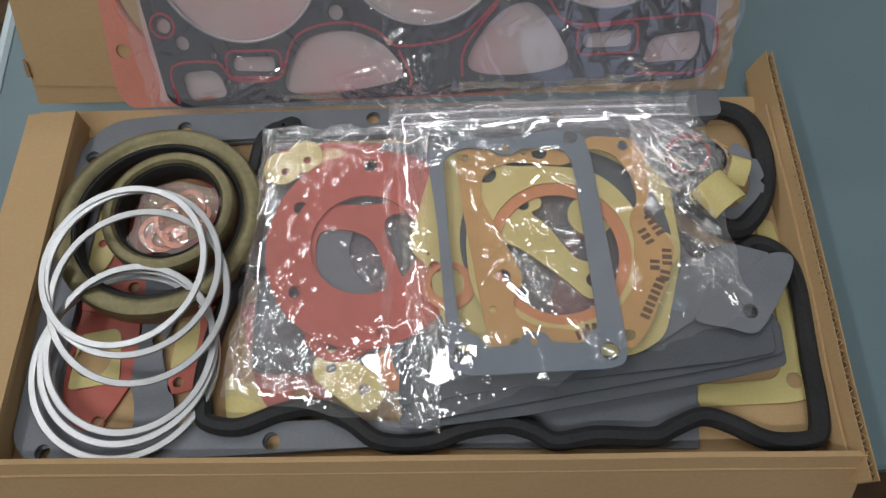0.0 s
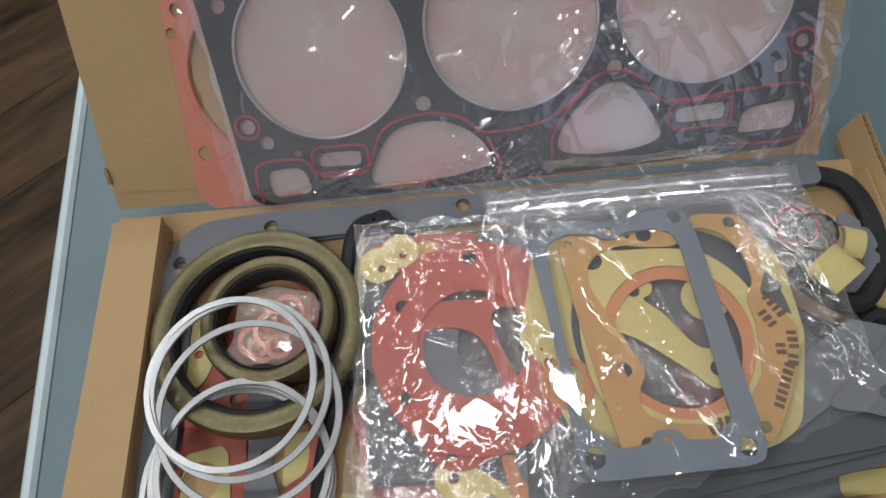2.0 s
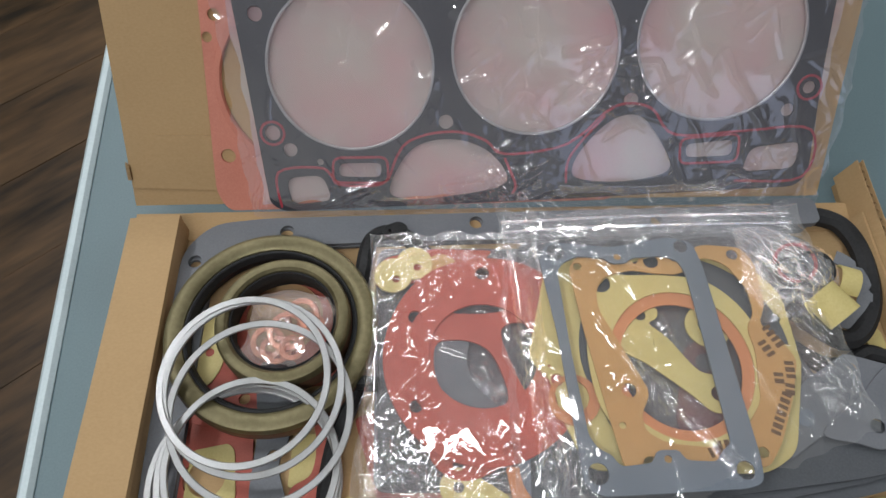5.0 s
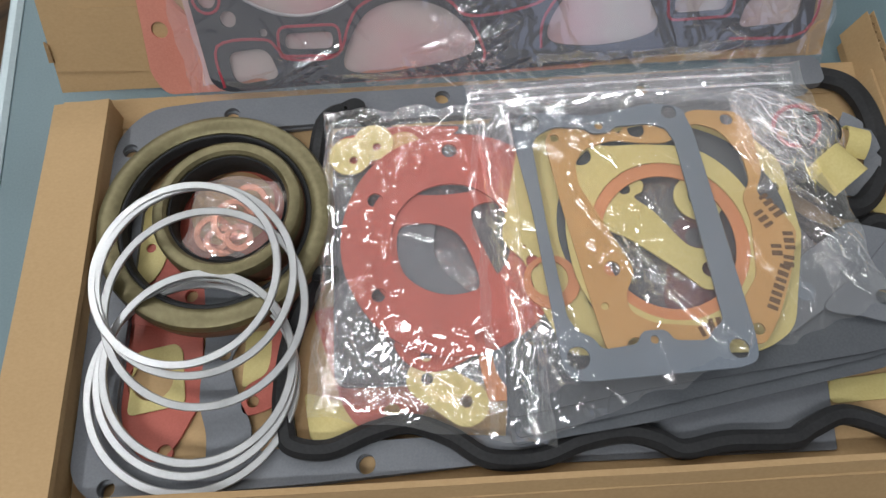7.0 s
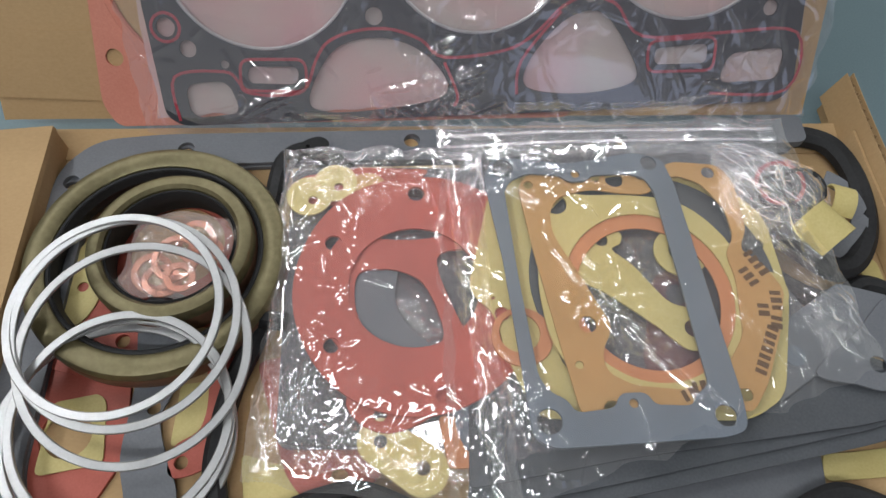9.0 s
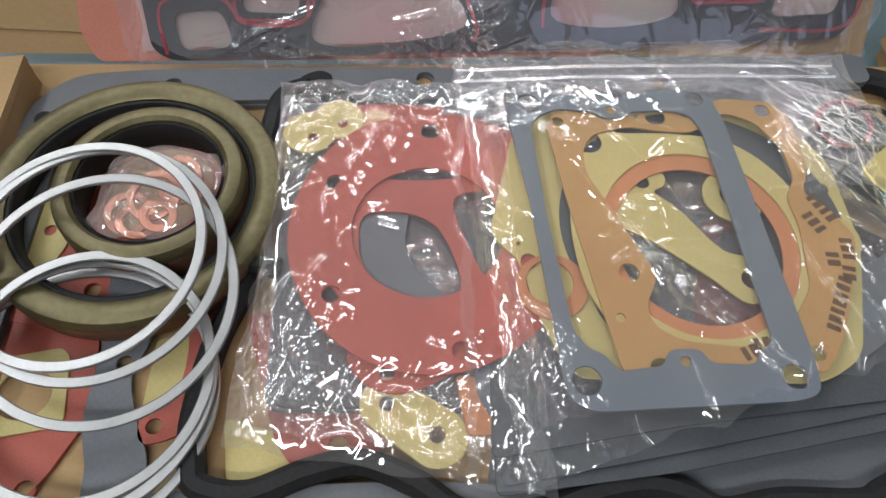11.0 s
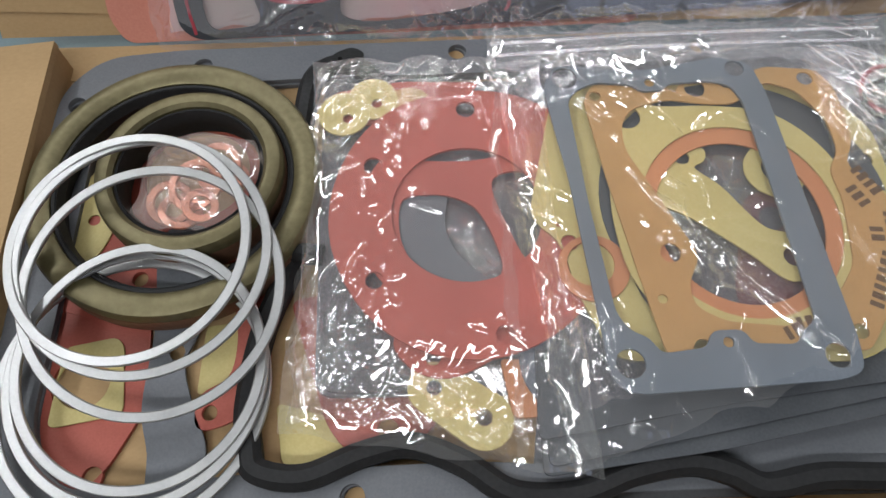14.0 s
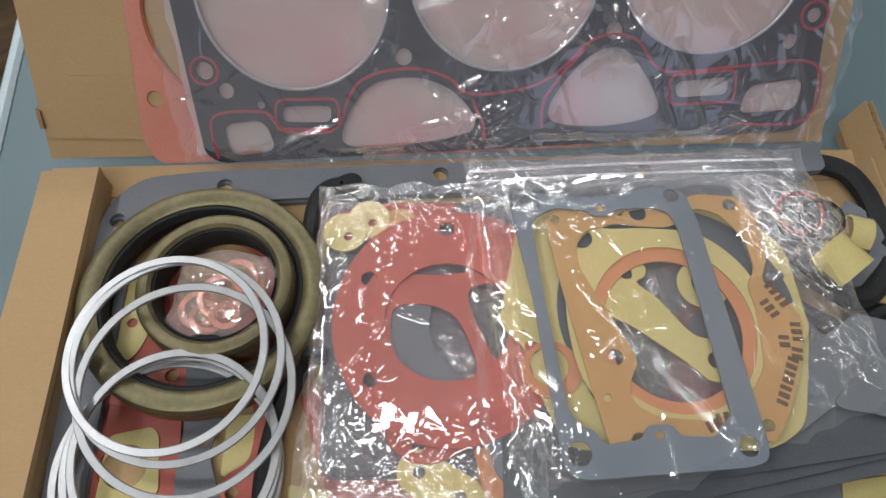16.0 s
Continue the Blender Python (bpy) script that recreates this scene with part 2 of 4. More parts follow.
def box_profile(r, w, h, c):
    return [(r - w / 2 + c, 0), (r + w / 2 - c, 0), (r + w / 2, c), (r + w / 2, h - c), (r + w / 2 - c, h), (r - w / 2 + c, h), (r - w / 2, h - c), (r - w / 2, c)]


def sweep(points, w, h, closed, lift=None):
    """A soft-edged strip w wide and h high along points (x, y, z) in metres."""
    bm, rows, n = bmesh.new(), [], len(points)
    c = min(w, h) * 0.28
    prof = [(-w / 2 + c, 0), (w / 2 - c, 0), (w / 2, c), (w / 2, h - c), (w / 2 - c, h), (-w / 2 + c, h), (-w / 2, h - c), (-w / 2, c)]
    for i, p in enumerate(points):
        a = points[(i - 1) % n] if closed or i else p
        b = points[(i + 1) % n] if closed or i < n - 1 else p
        d = Vector((b[0] - a[0], b[1] - a[1])).normalized()
        s = Vector((d.y, -d.x))
        rows.append([bm.verts.new((p[0] + s.x * u, p[1] + s.y * u, p[2] + v)) for u, v in prof])
    for i in range(n if closed else n - 1):
        a, b = rows[i], rows[(i + 1) % n]
        for k in range(8):
            bm.faces.new((a[k], a[(k + 1) % 8], b[(k + 1) % 8], b[k]))
    if not closed:
        bm.faces.new(rows[0])
        bm.faces.new(rows[-1])
    return bm


def film(corners, height, step, sag, seed, creases=(), busy=(), folds=60, fans=(), ruck=0.5):
    """A sheet of thin film between four corners (mm), lying at height(u, v), with a mesh of about step mm. sag: its slack, in metres.
    creases: (x0, y0, x1, y1, rise) in mm; busy: (x, y, radius, gain) in mm, where it is crumpled; fans: (x, y, reach, count), pulled folds round a point."""
    rng = np.random.default_rng(seed)
    A, B, C, D = [np.array(c, float) / 1000 for c in corners]
    nx = int(max(np.linalg.norm(B - A), np.linalg.norm(C - D)) * 1000 / step)
    ny = int(max(np.linalg.norm(D - A), np.linalg.norm(C - B)) * 1000 / step)
    u, v = np.meshgrid(np.linspace(0, 1, nx + 1), np.linspace(0, 1, ny + 1))
    u, v = u.ravel(), v.ravel()
    p = (A * (1 - u)[:, None] + B * u[:, None]) * (1 - v)[:, None] + (D * (1 - u)[:, None] + C * u[:, None]) * v[:, None]

    def waves(size, count=7, q=None):
        q = p if q is None else q
        out = np.zeros(len(q))
        for _ in range(count):
            th, ph = rng.uniform(0, 6.283, 2)
            k = 6.283 / (size * rng.uniform(0.6, 1.6))
            out += np.sin(k * (q[:, 0] * math.cos(th) + q[:, 1] * math.sin(th)) + ph)
        return out / math.sqrt(count)

    rim = np.minimum(np.minimum(u * nx, (1 - u) * nx), np.minimum(v * ny, (1 - v) * ny)) * step / 1000
    jag = np.exp(-rim / 0.006)
    jx, jy = waves(0.03) * 0.0017 * jag, waves(0.024) * 0.0017 * jag
    mask = 0.22 * np.exp(-rim / 0.009)
    for x, y, r, g in busy:
        mask += g * np.exp(-(((p[:, 0] - x / 1000) ** 2 + (p[:, 1] - y / 1000) ** 2) / (r / 1000) ** 2))
    mask = np.clip(mask, 0, 1.2)
    w = sag * (waves(0.09) + 0.10 * waves(0.026))
    # crumpled parts: sharp curved folds between small flat faces
    warp = p + np.stack([waves(0.04) * 0.003, waves(0.04) * 0.003], 1)
    for size, gain in ((0.026, 0.0011), (0.012, 0.00055)):
        w += 0.6 * ruck * gain * mask * (1 - np.abs(waves(size, 4, warp)))
    bend, kink = waves(0.035, 5) * 0.0011, waves(0.010, 5) * 0.00022
    lines = [(*c[:4], c[4] * 0.0017, 0.0017) for c in creases]
    for x, y, reach, count in fans:
        a0 = rng.uniform(0, 6.283)
        for k in range(count):
            th, n0, n1 = a0 + 6.283 * k / count + rng.normal(0, 0.25), rng.uniform(0.15, 0.4) * reach, rng.uniform(0.6, 1.2) * reach
            lines.append((x + n0 * math.cos(th), y + n0 * math.sin(th), x + n1 * math.cos(th), y + n1 * math.sin(th), rng.uniform(0.0003, 0.0006), rng.uniform(0.0012, 0.002)))
    share = mask ** 1.5 + 0.012
    spots = rng.choice(len(p), folds, p=share / share.sum()) if folds else ()
    for i in spots:
        th, ln = rng.normal(rng.choice((0.6, 2.3, 1.5)), 0.3), rng.uniform(5, 16) * rng.choice((1, 1, 2))
        x, y = p[i] * 1000
        lines.append((x - ln * math.cos(th), y - ln * math.sin(th), x + ln * math.cos(th), y + ln * math.sin(th), rng.uniform(0.0003, 0.0009), rng.uniform(0.0010, 0.0018)))
    for x0, y0, x1, y1, rise, wide in lines:
        a, e = np.array((x0, y0)) / 1000, np.array((x1 - x0, y1 - y0)) / 1000
        mid, half = a + e / 2, np.abs(e) / 2 + 0.007
        near = np.nonzero((np.abs(p[:, 0] - mid[0]) < half[0]) & (np.abs(p[:, 1] - mid[1]) < half[1]))[0]
        r = p[near] - a
        t = (r @ e) / (e @ e)
        d = (r[:, 0] * e[1] - r[:, 1] * e[0]) / math.hypot(*e) + bend[near] + kink[near]
        d = d * np.where(d > 0, 1.0, 0.6)
        w[near] += rise * np.exp(-(d / wide) ** 2) * np.sin(np.clip(t, 0, 1) * 3.14159) ** 0.6
    h = np.array([height(a, b) for a, b in zip(u.tolist(), v.tolist())]) + w
    co = np.stack([p[:, 0] + jx, p[:, 1] + jy, h], 1)
    k = (np.arange(ny)[:, None] * (nx + 1) + np.arange(nx)[None]).ravel()
    me = bpy.data.meshes.new("film")
    me.from_pydata(co.tolist(), [], np.stack([k, k + 1, k + nx + 2, k + nx + 1], 1).tolist())
    return me


def film_part(name, me, mat, parent=None, label=""):
    ob = link(name, me, mat, parent, label, False)
    me.polygons.foreach_set("use_smooth", [True] * len(me.polygons))
    return ob

# ---- room and table ----
floor = base("floor", "dark stained wooden plank floor", "floor", kind="structure")
floor.rotation_euler = (0, 0, radians(38))
TURN = Matrix.Rotation(radians(38), 4, "Z")
for k in range(44):
    y0 = -4.6 + k * 0.21
    bm = bmesh.new()
    bmesh.ops.create_cube(bm, size=1, matrix=TURN @ Matrix.Translation((0.13 * (k % 5), y0 + 0.104, FLOOR - 0.01)) @ Matrix.Diagonal((9.4, 0.2085, 0.02 + 0.0006 * (k % 3), 1)))
    for co, no in (((-3.2, 0, 0), (-1, 0, 0)), ((3.2, 0, 0), (1, 0, 0)), ((0, -2.6, 0), (0, -1, 0)), ((0, 2.86, 0), (0, 1, 0))):
        bmesh.ops.bisect_plane(bm, geom=bm.verts[:] + bm.edges[:] + bm.faces[:], plane_co=co, plane_no=no, clear_outer=True)
    if len(bm.faces) > 3:
        bmesh.ops.transform(bm, matrix=TURN.inverted(), verts=bm.verts)
        part("plank", bm, WOOD, floor, smooth=False)
    else:
        bm.free()
for nm, lo, hi in (("wall_north", (-3.2, 2.86, FLOOR), (3.2, 2.98, CEIL)),
                   ("wall_west", (-3.32, -2.72, FLOOR), (-3.2, 2.98, CEIL)), ("wall_east", (3.2, -2.72, FLOOR), (3.32, 2.98, CEIL))):
    tagged(slab(nm, lo, hi, PLASTER), "plain pale plastered room wall", "wall", kind="structure")
south = base("wall_south", "plain pale plastered wall with a window", "wall", kind="structure")
for lo, hi in (((-3.2, -2.72, FLOOR), (WX0, -2.6, CEIL)), ((WX1, -2.72, FLOOR), (3.2, -2.6, CEIL)), ((WX0, -2.72, FLOOR), (WX1, -2.6, WZ0)), ((WX0, -2.72, WZ1), (WX1, -2.6, CEIL))):
    slab("wall_panel", lo, hi, PLASTER, south)
window = base("window_1", "white framed window with grey daylight", "window", kind="structure")
for x in (WX0 + 0.03, (WX0 + WX1) / 2, WX1 - 0.03):
    slab("window_frame", (x - 0.03, -2.70, WZ0), (x + 0.03, -2.64, WZ1), PLASTER, window, bevel=0.004)
for z in (WZ0 + 0.03, WZ1 - 0.03):
    for x0, x1 in ((WX0 + 0.06, (WX0 + WX1) / 2 - 0.03), ((WX0 + WX1) / 2 + 0.03, WX1 - 0.06)):
        slab("window_rail", (x0, -2.70, z - 0.03), (x1, -2.64, z + 0.03), PLASTER, window, bevel=0.004)
li = bpy.data.lights.new("window_daylight", "AREA")
li.shape, li.size, li.size_y, li.energy, li.color = "RECTANGLE", WX1 - WX0 - 0.12, WZ1 - WZ0 - 0.12, WINDOW_WATTS, (0.66, 0.74, 1.0)
new("window_daylight", li).matrix_basis = pose((WX0 + WX1) / 2, -2.71, (WZ0 + WZ1) / 2, 90, 0, 0)
tagged(slab("ceiling", (-3.32, -2.72, CEIL), (3.32, 2.98, CEIL + 0.1), PLASTER), "plain pale ceiling with tube lamps", "ceiling", kind="structure")
# out of view; places and lengths chosen so that film creases catch them
for x, y, long, turn, watts in TUBES:
    lamp = base("tube_lamp", "unseen white ceiling lamp with a glowing tube, set for film glints", "lamp", "ceiling lamps", at=(x, y, CEIL))
    lamp.rotation_euler = (0, 0, radians(turn))
    wide = 0.09
    slab("housing", (-long / 2 - 0.03, -wide / 2 - 0.02, -0.03), (long / 2 + 0.03, wide / 2 + 0.02, 0), PLASTER, lamp, bevel=0.004)
    bm = lathe([(0.004, -long / 2), (0.014, -long / 2), (0.014, long / 2), (0.004, long / 2)], 16)
    bmesh.ops.transform(bm, matrix=pose(0, 0, -0.048, 0, 90, 0), verts=bm.verts)
    part("tube", bm, LAMP, lamp, "glowing white tube")
    li = bpy.data.lights.new("tube_light", "AREA")
    li.shape, li.size, li.size_y, li.energy, li.color = "RECTANGLE", long, wide, watts, (0.95, 0.985, 1.0)
    ob = new("tube_light", li)
    ob.matrix_basis = pose(x, y, CEIL - 0.068, 0, 0, turn)

table = base("table", "blue-grey painted table with a pale rounded edge", "table")
table.matrix_basis = pose(-0.27, 0.3, 0, 0, 0, 4.0)
slab("tabletop", (0.0, -0.238, -0.03), (1.55, 0.78, TABLE), TEAL, table, bevel=0.002)
bm = sweep([(-0.005, -0.238, -0.031), (-0.005, 0.78, -0.031)], 0.010, 0.033, False)
part("edging", bm, EDGE, table, "pale rounded edge strip")
for x in (0.06, 1.48):
    for y in (-0.22, 0.70):
        slab("leg", (x, y, FLOOR), (x + 0.05, y + 0.05, -0.03), TEAL, table, bevel=0.003)

papers = base("paper_stack", "stack of worn cream paper with a blue cover on the floor", "papers", at=(-1.2, 1.72, FLOOR))
for k in range(7):
    slab("ream", (-0.26 + 0.006 * (k % 3), -0.14, 0.001 + 0.022 * k), (0.2 + 0.005 * (k % 2), 0.2, 0.022 + 0.022 * k), PAPER, papers, bevel=0.002)
slab("cover", (-0.27, -0.125, 0.156), (0.19, 0.2, 0.163), BLUE, papers, "blue cover sheet", bevel=0.001)

# ---- the carton ----
XL, XR, YF, YB, TOP, BED = -0.187, 0.296, 0.1075, 0.352, 0.036, 0.014
carton = base("carton", "open brown corrugated cardboard box with raised lid on the table", "box")


def board(name, quad, thick, parent, label="", mat=CARD, wave=0.0):
    """A cardboard panel on four corners, thickened away from its upper face."""
    bm = bmesh.new()
    A, B, C, D = [Vector(p) for p in quad]
    n = (B - A).cross(D - A).normalized()
    N, M = 14, 8
    top, low = [], []
    for j in range(M + 1):
        for i in range(N + 1):
            u, v = i / N, j / M
            p = (A * (1 - u) + B * u) * (1 - v) + (D * (1 - u) + C * u) * v
            p = p + n * wave * noise.noise(p * 14)
            top.append(bm.verts.new(p))
            low.append(bm.verts.new(p - n * thick))
    at = lambda i, j: j * (N + 1) + i
    for j in range(M):
        for i in range(N):
            q = [at(i, j), at(i + 1, j), at(i + 1, j + 1), at(i, j + 1)]
            bm.faces.new([top[k] for k in q])
            bm.faces.new([low[k] for k in reversed(q)])
    ring = [at(i, 0) for i in range(N + 1)] + [at(N, j) for j in range(1, M + 1)] + [at(i, M) for i in range(N - 1, -1, -1)] + [at(0, j) for j in range(M - 1, 0, -1)]
    for a, b in zip(ring, ring[1:] + ring[:1]):
        bm.faces.new((top[a], low[a], low[b], top[b]))
    return part(name, bm, mat, parent, label)


board("bottom_panel", ((XL, YF, BED), (XR, YF, BED), (XR, YB, BED), (XL, YB, BED)), BED - 0.001, carton)
board("left_wall", ((XL, YF, BED), (XL, 0.344, BED), (XL, 0.344, TOP - 0.001), (XL, YF, TOP - 0.001)), 0.004, carton, wave=0.001)
board("right_wall", ((XR - 0.004, YB + 0.03, BED), (XR - 0.004, YF - 0.014, BED), (XR + 0.002, YF - 0.014, TOP), (XR + 0.002, YB + 0.03, TOP + 0.001)), 0.0006, carton, wave=0.0012)
board("right_wall_liner", ((XR + 0.001, YB + 0.03, 0.001), (XR + 0.001, YF - 0.014, 0.001), (XR + 0.0062, YF - 0.014, TOP), (XR + 0.0062, YB + 0.03, TOP + 0.001)), 0.0006, carton, wave=0.0012)
core = []
for k in range(430):
    y = YF - 0.013 + k * (YB - YF + 0.041) / 429
    core.append((XR + 0.0036 + 0.0016 * math.sin(k * 0.62), y, TOP - 0.012))
part("corrugated_core", sweep(core, 0.0006, 0.0118, False), CARD_IN, carton, "torn fluted edge of the cardboard")
board("right_wall_fold", ((XR - 0.007, YB - 0.01, BED + 0.001), (XR - 0.007, YF + 0.002, BED + 0.001), (XR - 0.003, YF + 0.002, TOP - 0.008), (XR - 0.003, YB - 0.01, TOP - 0.006)), 0.002, carton, "creased inner fold", wave=0.003)
board("front_wall", ((XR, YF - 0.004, BED), (XL, YF - 0.004, BED), (XL, YF - 0.004, TOP - 0.007), (XR, YF - 0.004, TOP - 0.007)), 0.003, carton)
board("front_flap", ((XL - 0.04, YF - 0.0235, 0.0045), (XR + 0.004, YF - 0.0235, 0.0045), (XR + 0.004, YF - 0.001, TOP), (XL - 0.012, YF - 0.001, TOP)), 0.004, carton, "flared front flap", wave=0.0008)
for x0, x1 in ((-0.122, -0.062), (0.047, 0.107)):
    for k in range(3):
        board("torn_tab", ((x0 + 0.012 - 0.005 * k, YF - 0.0355 + 0.0016 * k, 0.0022 + 0.0018 * k), (x1 - 0.005 * k, YF - 0.0345 + 0.0016 * k, 0.0022 + 0.0018 * k),
                           (x1 + 0.003, YF - 0.0225, 0.0045 + 0.0018 * k), (x0, YF - 0.0225, 0.0045 + 0.0018 * k)), 0.0008, carton, "torn cardboard tab", wave=0.0012)
board("left_flap", ((XL - 0.038, YF - 0.035, TOP - 0.004), (XL, YF - 0.002, TOP), (XL, 0.345, TOP), (XL - 0.036, 0.345, TOP - 0.004)), 0.004, carton, "outward folded side flap", wave=0.0008)
board("back_strip", ((XL - 0.040, YB - 0.016, 0.0152), (XR + 0.002, YB - 0.016, 0.0152), (XR + 0.002, YB + 0.006, 0.0165), (XL - 0.040, YB + 0.006, 0.0165)), 0.0012, carton, "creased back edge under the lid", wave=0.001)
board("back_wall", ((XL, YB + 0.004, 0.001), (XR, YB + 0.004, 0.001), (XR, YB + 0.004, BED), (XL, YB + 0.004, BED)), 0.004, carton)

# lid frame: u along the box, v up the slope
SLOPE = 52.0
LID = pose(0, 0.375, 0.048, SLOPE, 0, 0)
lid = new("lid")
lid.parent = carton
lid.empty_display_size = 0.02
lid.matrix_basis = LID @ pose(0, 0, -0.010)
tagged(lid, "raised cardboard lid leaning back")
board("lid_panel", ((-0.228, -0.030, 0), (0.272, -0.030, 0), (0.279, 0.27, 0), (-0.224, 0.27, 0)), 0.004, lid, wave=0.0014)
board("lid_tuck", ((-0.2265, -0.016, 0.0012), (-0.14, -0.020, 0.0012), (-0.14, 0.021, 0.0012), (-0.205, 0.022, 0.0012)), 0.001, lid, "creased double layer at the fold", wave=0.001)
board("lid_rib", ((-0.2295, -0.010, 0.002), (-0.2265, -0.010, 0.002), (-0.2268, 0.001, 0.0025), (-0.229, 0.003, 0.0025)), 0.002, lid, "torn edge of the fold", mat=CARD_IN)

# ---- the cylinder-head gaskets against the lid ----
def on_lid(ob, lift):
    ob.matrix_basis = LID @ pose(0, 0, lift) @ ob.matrix_basis
    return ob


back = gasket("manifold_gasket", [rounded([(-158, 165), (-160, 130), (-167, -20), (-160, -34), (120, -30), (125, 160)], 6),
                                  circle(-155, 7, 5.2), circle(-152, 102, 4.2), circle(-158.5, 88, 3.6), rounded([(-158, 138), (-152, 140), (-150, 118), (-156, 116)], 3),
                                  circle(-97, 56, 56, 60), circle(30, 60, 54, 60)], 0, 0.0016, PINK, "salmon fibre gasket standing against the lid")
on_lid(back, -0.009)
part("bore_lip", lathe(box_profile(0.0585, 0.004, 0.0012, 0.0003)), PINK, back, "raised lip round the bore").matrix_basis = back.matrix_basis.inverted() @ LID @ pose(-0.097, 0.056, -0.0073)

HEAD_OUT = [(-139, 138), (-130, 145), (-88, 147), (-40, 148), (-32, 143), (-29, 125), (-20, 124), (-14, 135), (20, 139), (30, 152), (40, 158), (92, 157), (99, 150), (100, 134), (108, 140), (120, 147),
            (216, 149), (246, 144), (251, 130), (252, 60), (256, -10), (248, -19), (81, -26), (-118, -32), (-127, -26), (-133, 60)]
head = gasket("head_gasket", [rounded(HEAD_OUT, 7),
                              circle(-64, 68, 54.5, 72), circle(59, 77, 54.5, 72), circle(181, 85, 54.5, 72),
                              circle(-79, 134, 5.6), circle(-7, 124, 5.6), circle(45, 143, 5.6), circle(118, 134, 5.6), circle(-123, 103, 5.0), circle(135, 130, 2.4), circle(-109, 13, 5.0),
                              circle(-120, 25, 5.4), circle(-89, 4, 2.6), circle(-1, 31, 5.2), circle(125, 44, 5.2), circle(245, 51, 4.4), circle(233, 36, 4.6), circle(11, 120, 2.0), circle(-123, 119, 2.0),
                              rounded([(-76, 3), (-46, 3), (-47, -8), (-77, -7)], 5), rounded([(-114, -7), (-88, -5), (-82, -25), (-112, -28)], 8),
                              spline([(-41, -14), (-24, 13), (5, 19), (31, 8), (41, -14), (0, -23), (-34, -24)]),
                              spline([(89, -9), (92, 8), (112, 30), (133, 33), (152, 10), (157, -5), (141, -12), (112, -14)]),
                              rounded([(166, 13), (199, 16), (200, 4), (167, 3)], 5), rounded([(212, 10), (247, 14), (246, -6), (208, -8)], 7)],
              0, 0.0014, HEADGREY, "dark graphite three-cylinder head gasket in a hazy bag")
on_lid(head, 0.0)
HM = head.matrix_basis.inverted() @ LID
for cx, cy in ((-64, 68), (59, 77), (181, 85)):
    part("fire_ring", lathe(box_profile(0.0551, 0.0018, 0.0022, 0.0005)), STEEL, head, "steel ring round the bore").matrix_basis = HM @ pose(cx / 1000, cy / 1000, -0.0003)


def bead(points, closed=True, r=False):
    pts = rounded(points, 6) if r else spline(points, closed, 5)
    ob = part("sealing_bead", sweep([(p[0] / 1000, p[1] / 1000, 0.0013) for p in pts], 0.0017, 0.0006, closed), BEAD, head, "red sealing bead")
    ob.matrix_basis = HM


for cx, cy, r in ((-120, 25, 8), (135, 130, 6), (245, 51, 8), (11, 120, 5.5), (-123, 119, 5.5)):
    bead([(cx + r * math.cos(a * 0.7854), cy + r * math.sin(a * 0.7854)) for a in range(8)])
bead([(-60, 146), (-31, 145), (-31, 124), (-58, 124)], r=True)
bead([(66, 155), (97, 152), (97, 131), (68, 132)], r=True)
bead([(-119, -29), (-119, -3), (-90, 0), (-82, -6), (-78, -12), (-62, -14), (-44, -11), (-36, 6), (-28, 17), (-12, 23), (8, 24), (26, 18), (40, 8), (76, 12), (94, 22), (108, 36), (122, 42), (140, 38), (158, 20), (206, 22), (252, 22), (252, -12), (204, -14)], False)
bead([(-80, 7), (-42, 7), (-42, -12), (-81, -11)], r=True)
bead([(162, 17), (203, 20), (204, 0), (163, -1)], r=True)
bead([(40, 5), (48, -14), (46, -21)], False)
bead([(84, -14), (86, 6), (108, 34)], False)

# hazy bag round the head gasket, a film on the sloping plane
SHUT = lambda u, v: 0.0045 - 0.003 * (abs(2 * u - 1) ** 6 + abs(2 * v - 1) ** 6)
bag = film_part("gasket_bag", film([(-141, -38), (268, -34), (276, 176), (-154, 172)], SHUT, 0.62, 0.0003, 33,
                [(-92, -30, -36, -4, 0.8), (-84, -32, -50, -16, 0.6), (-6, -14, 44, -4, 0.7), (20, -20, 72, 7, 0.8), (6, 34, 10, 13, 0.4), (7, 58, 34, 61, 0.5), (28, 83, 36, 96, 0.5), (76, 74, 108, 82, 0.6), (78, 44, 105, 68, 0.6),
                 (90, 48, 120, 31, 0.7), (112, 68, 142, 68, 0.7), (138, 70, 153, 42, 0.6), (158, 72, 182, 45, 0.6), (180, 74, 206, 40, 0.7), (203, 43, 220, 15, 0.7), (236, 54, 244, -4, 0.6)],
                [(215, 8, 26, 0.7), (40, -10, 34, 0.8), (204, 128, 26, 0.7), (112, 50, 26, 0.7), (-66, -18, 28, 0.5), (30, 72, 22, 0.35), (258, 60, 20, 0.35)], 210, [(120, 40, 30, 9), (208, 126, 30, 7)], 0.55), FILM_HAZY)
bag.matrix_basis = LID
tagged(bag, "hazy clear plastic bag round the head gasket", "plastic bag")
rear = film_part("rear_sheet", film([(-130, -28), (254, -15), (262, 176), (-148, 172)], lambda u, v: -0.0022, 4.0, 0.0006, 34, folds=0), FILM_BACK, bag, "milky rear sheet of the bag")

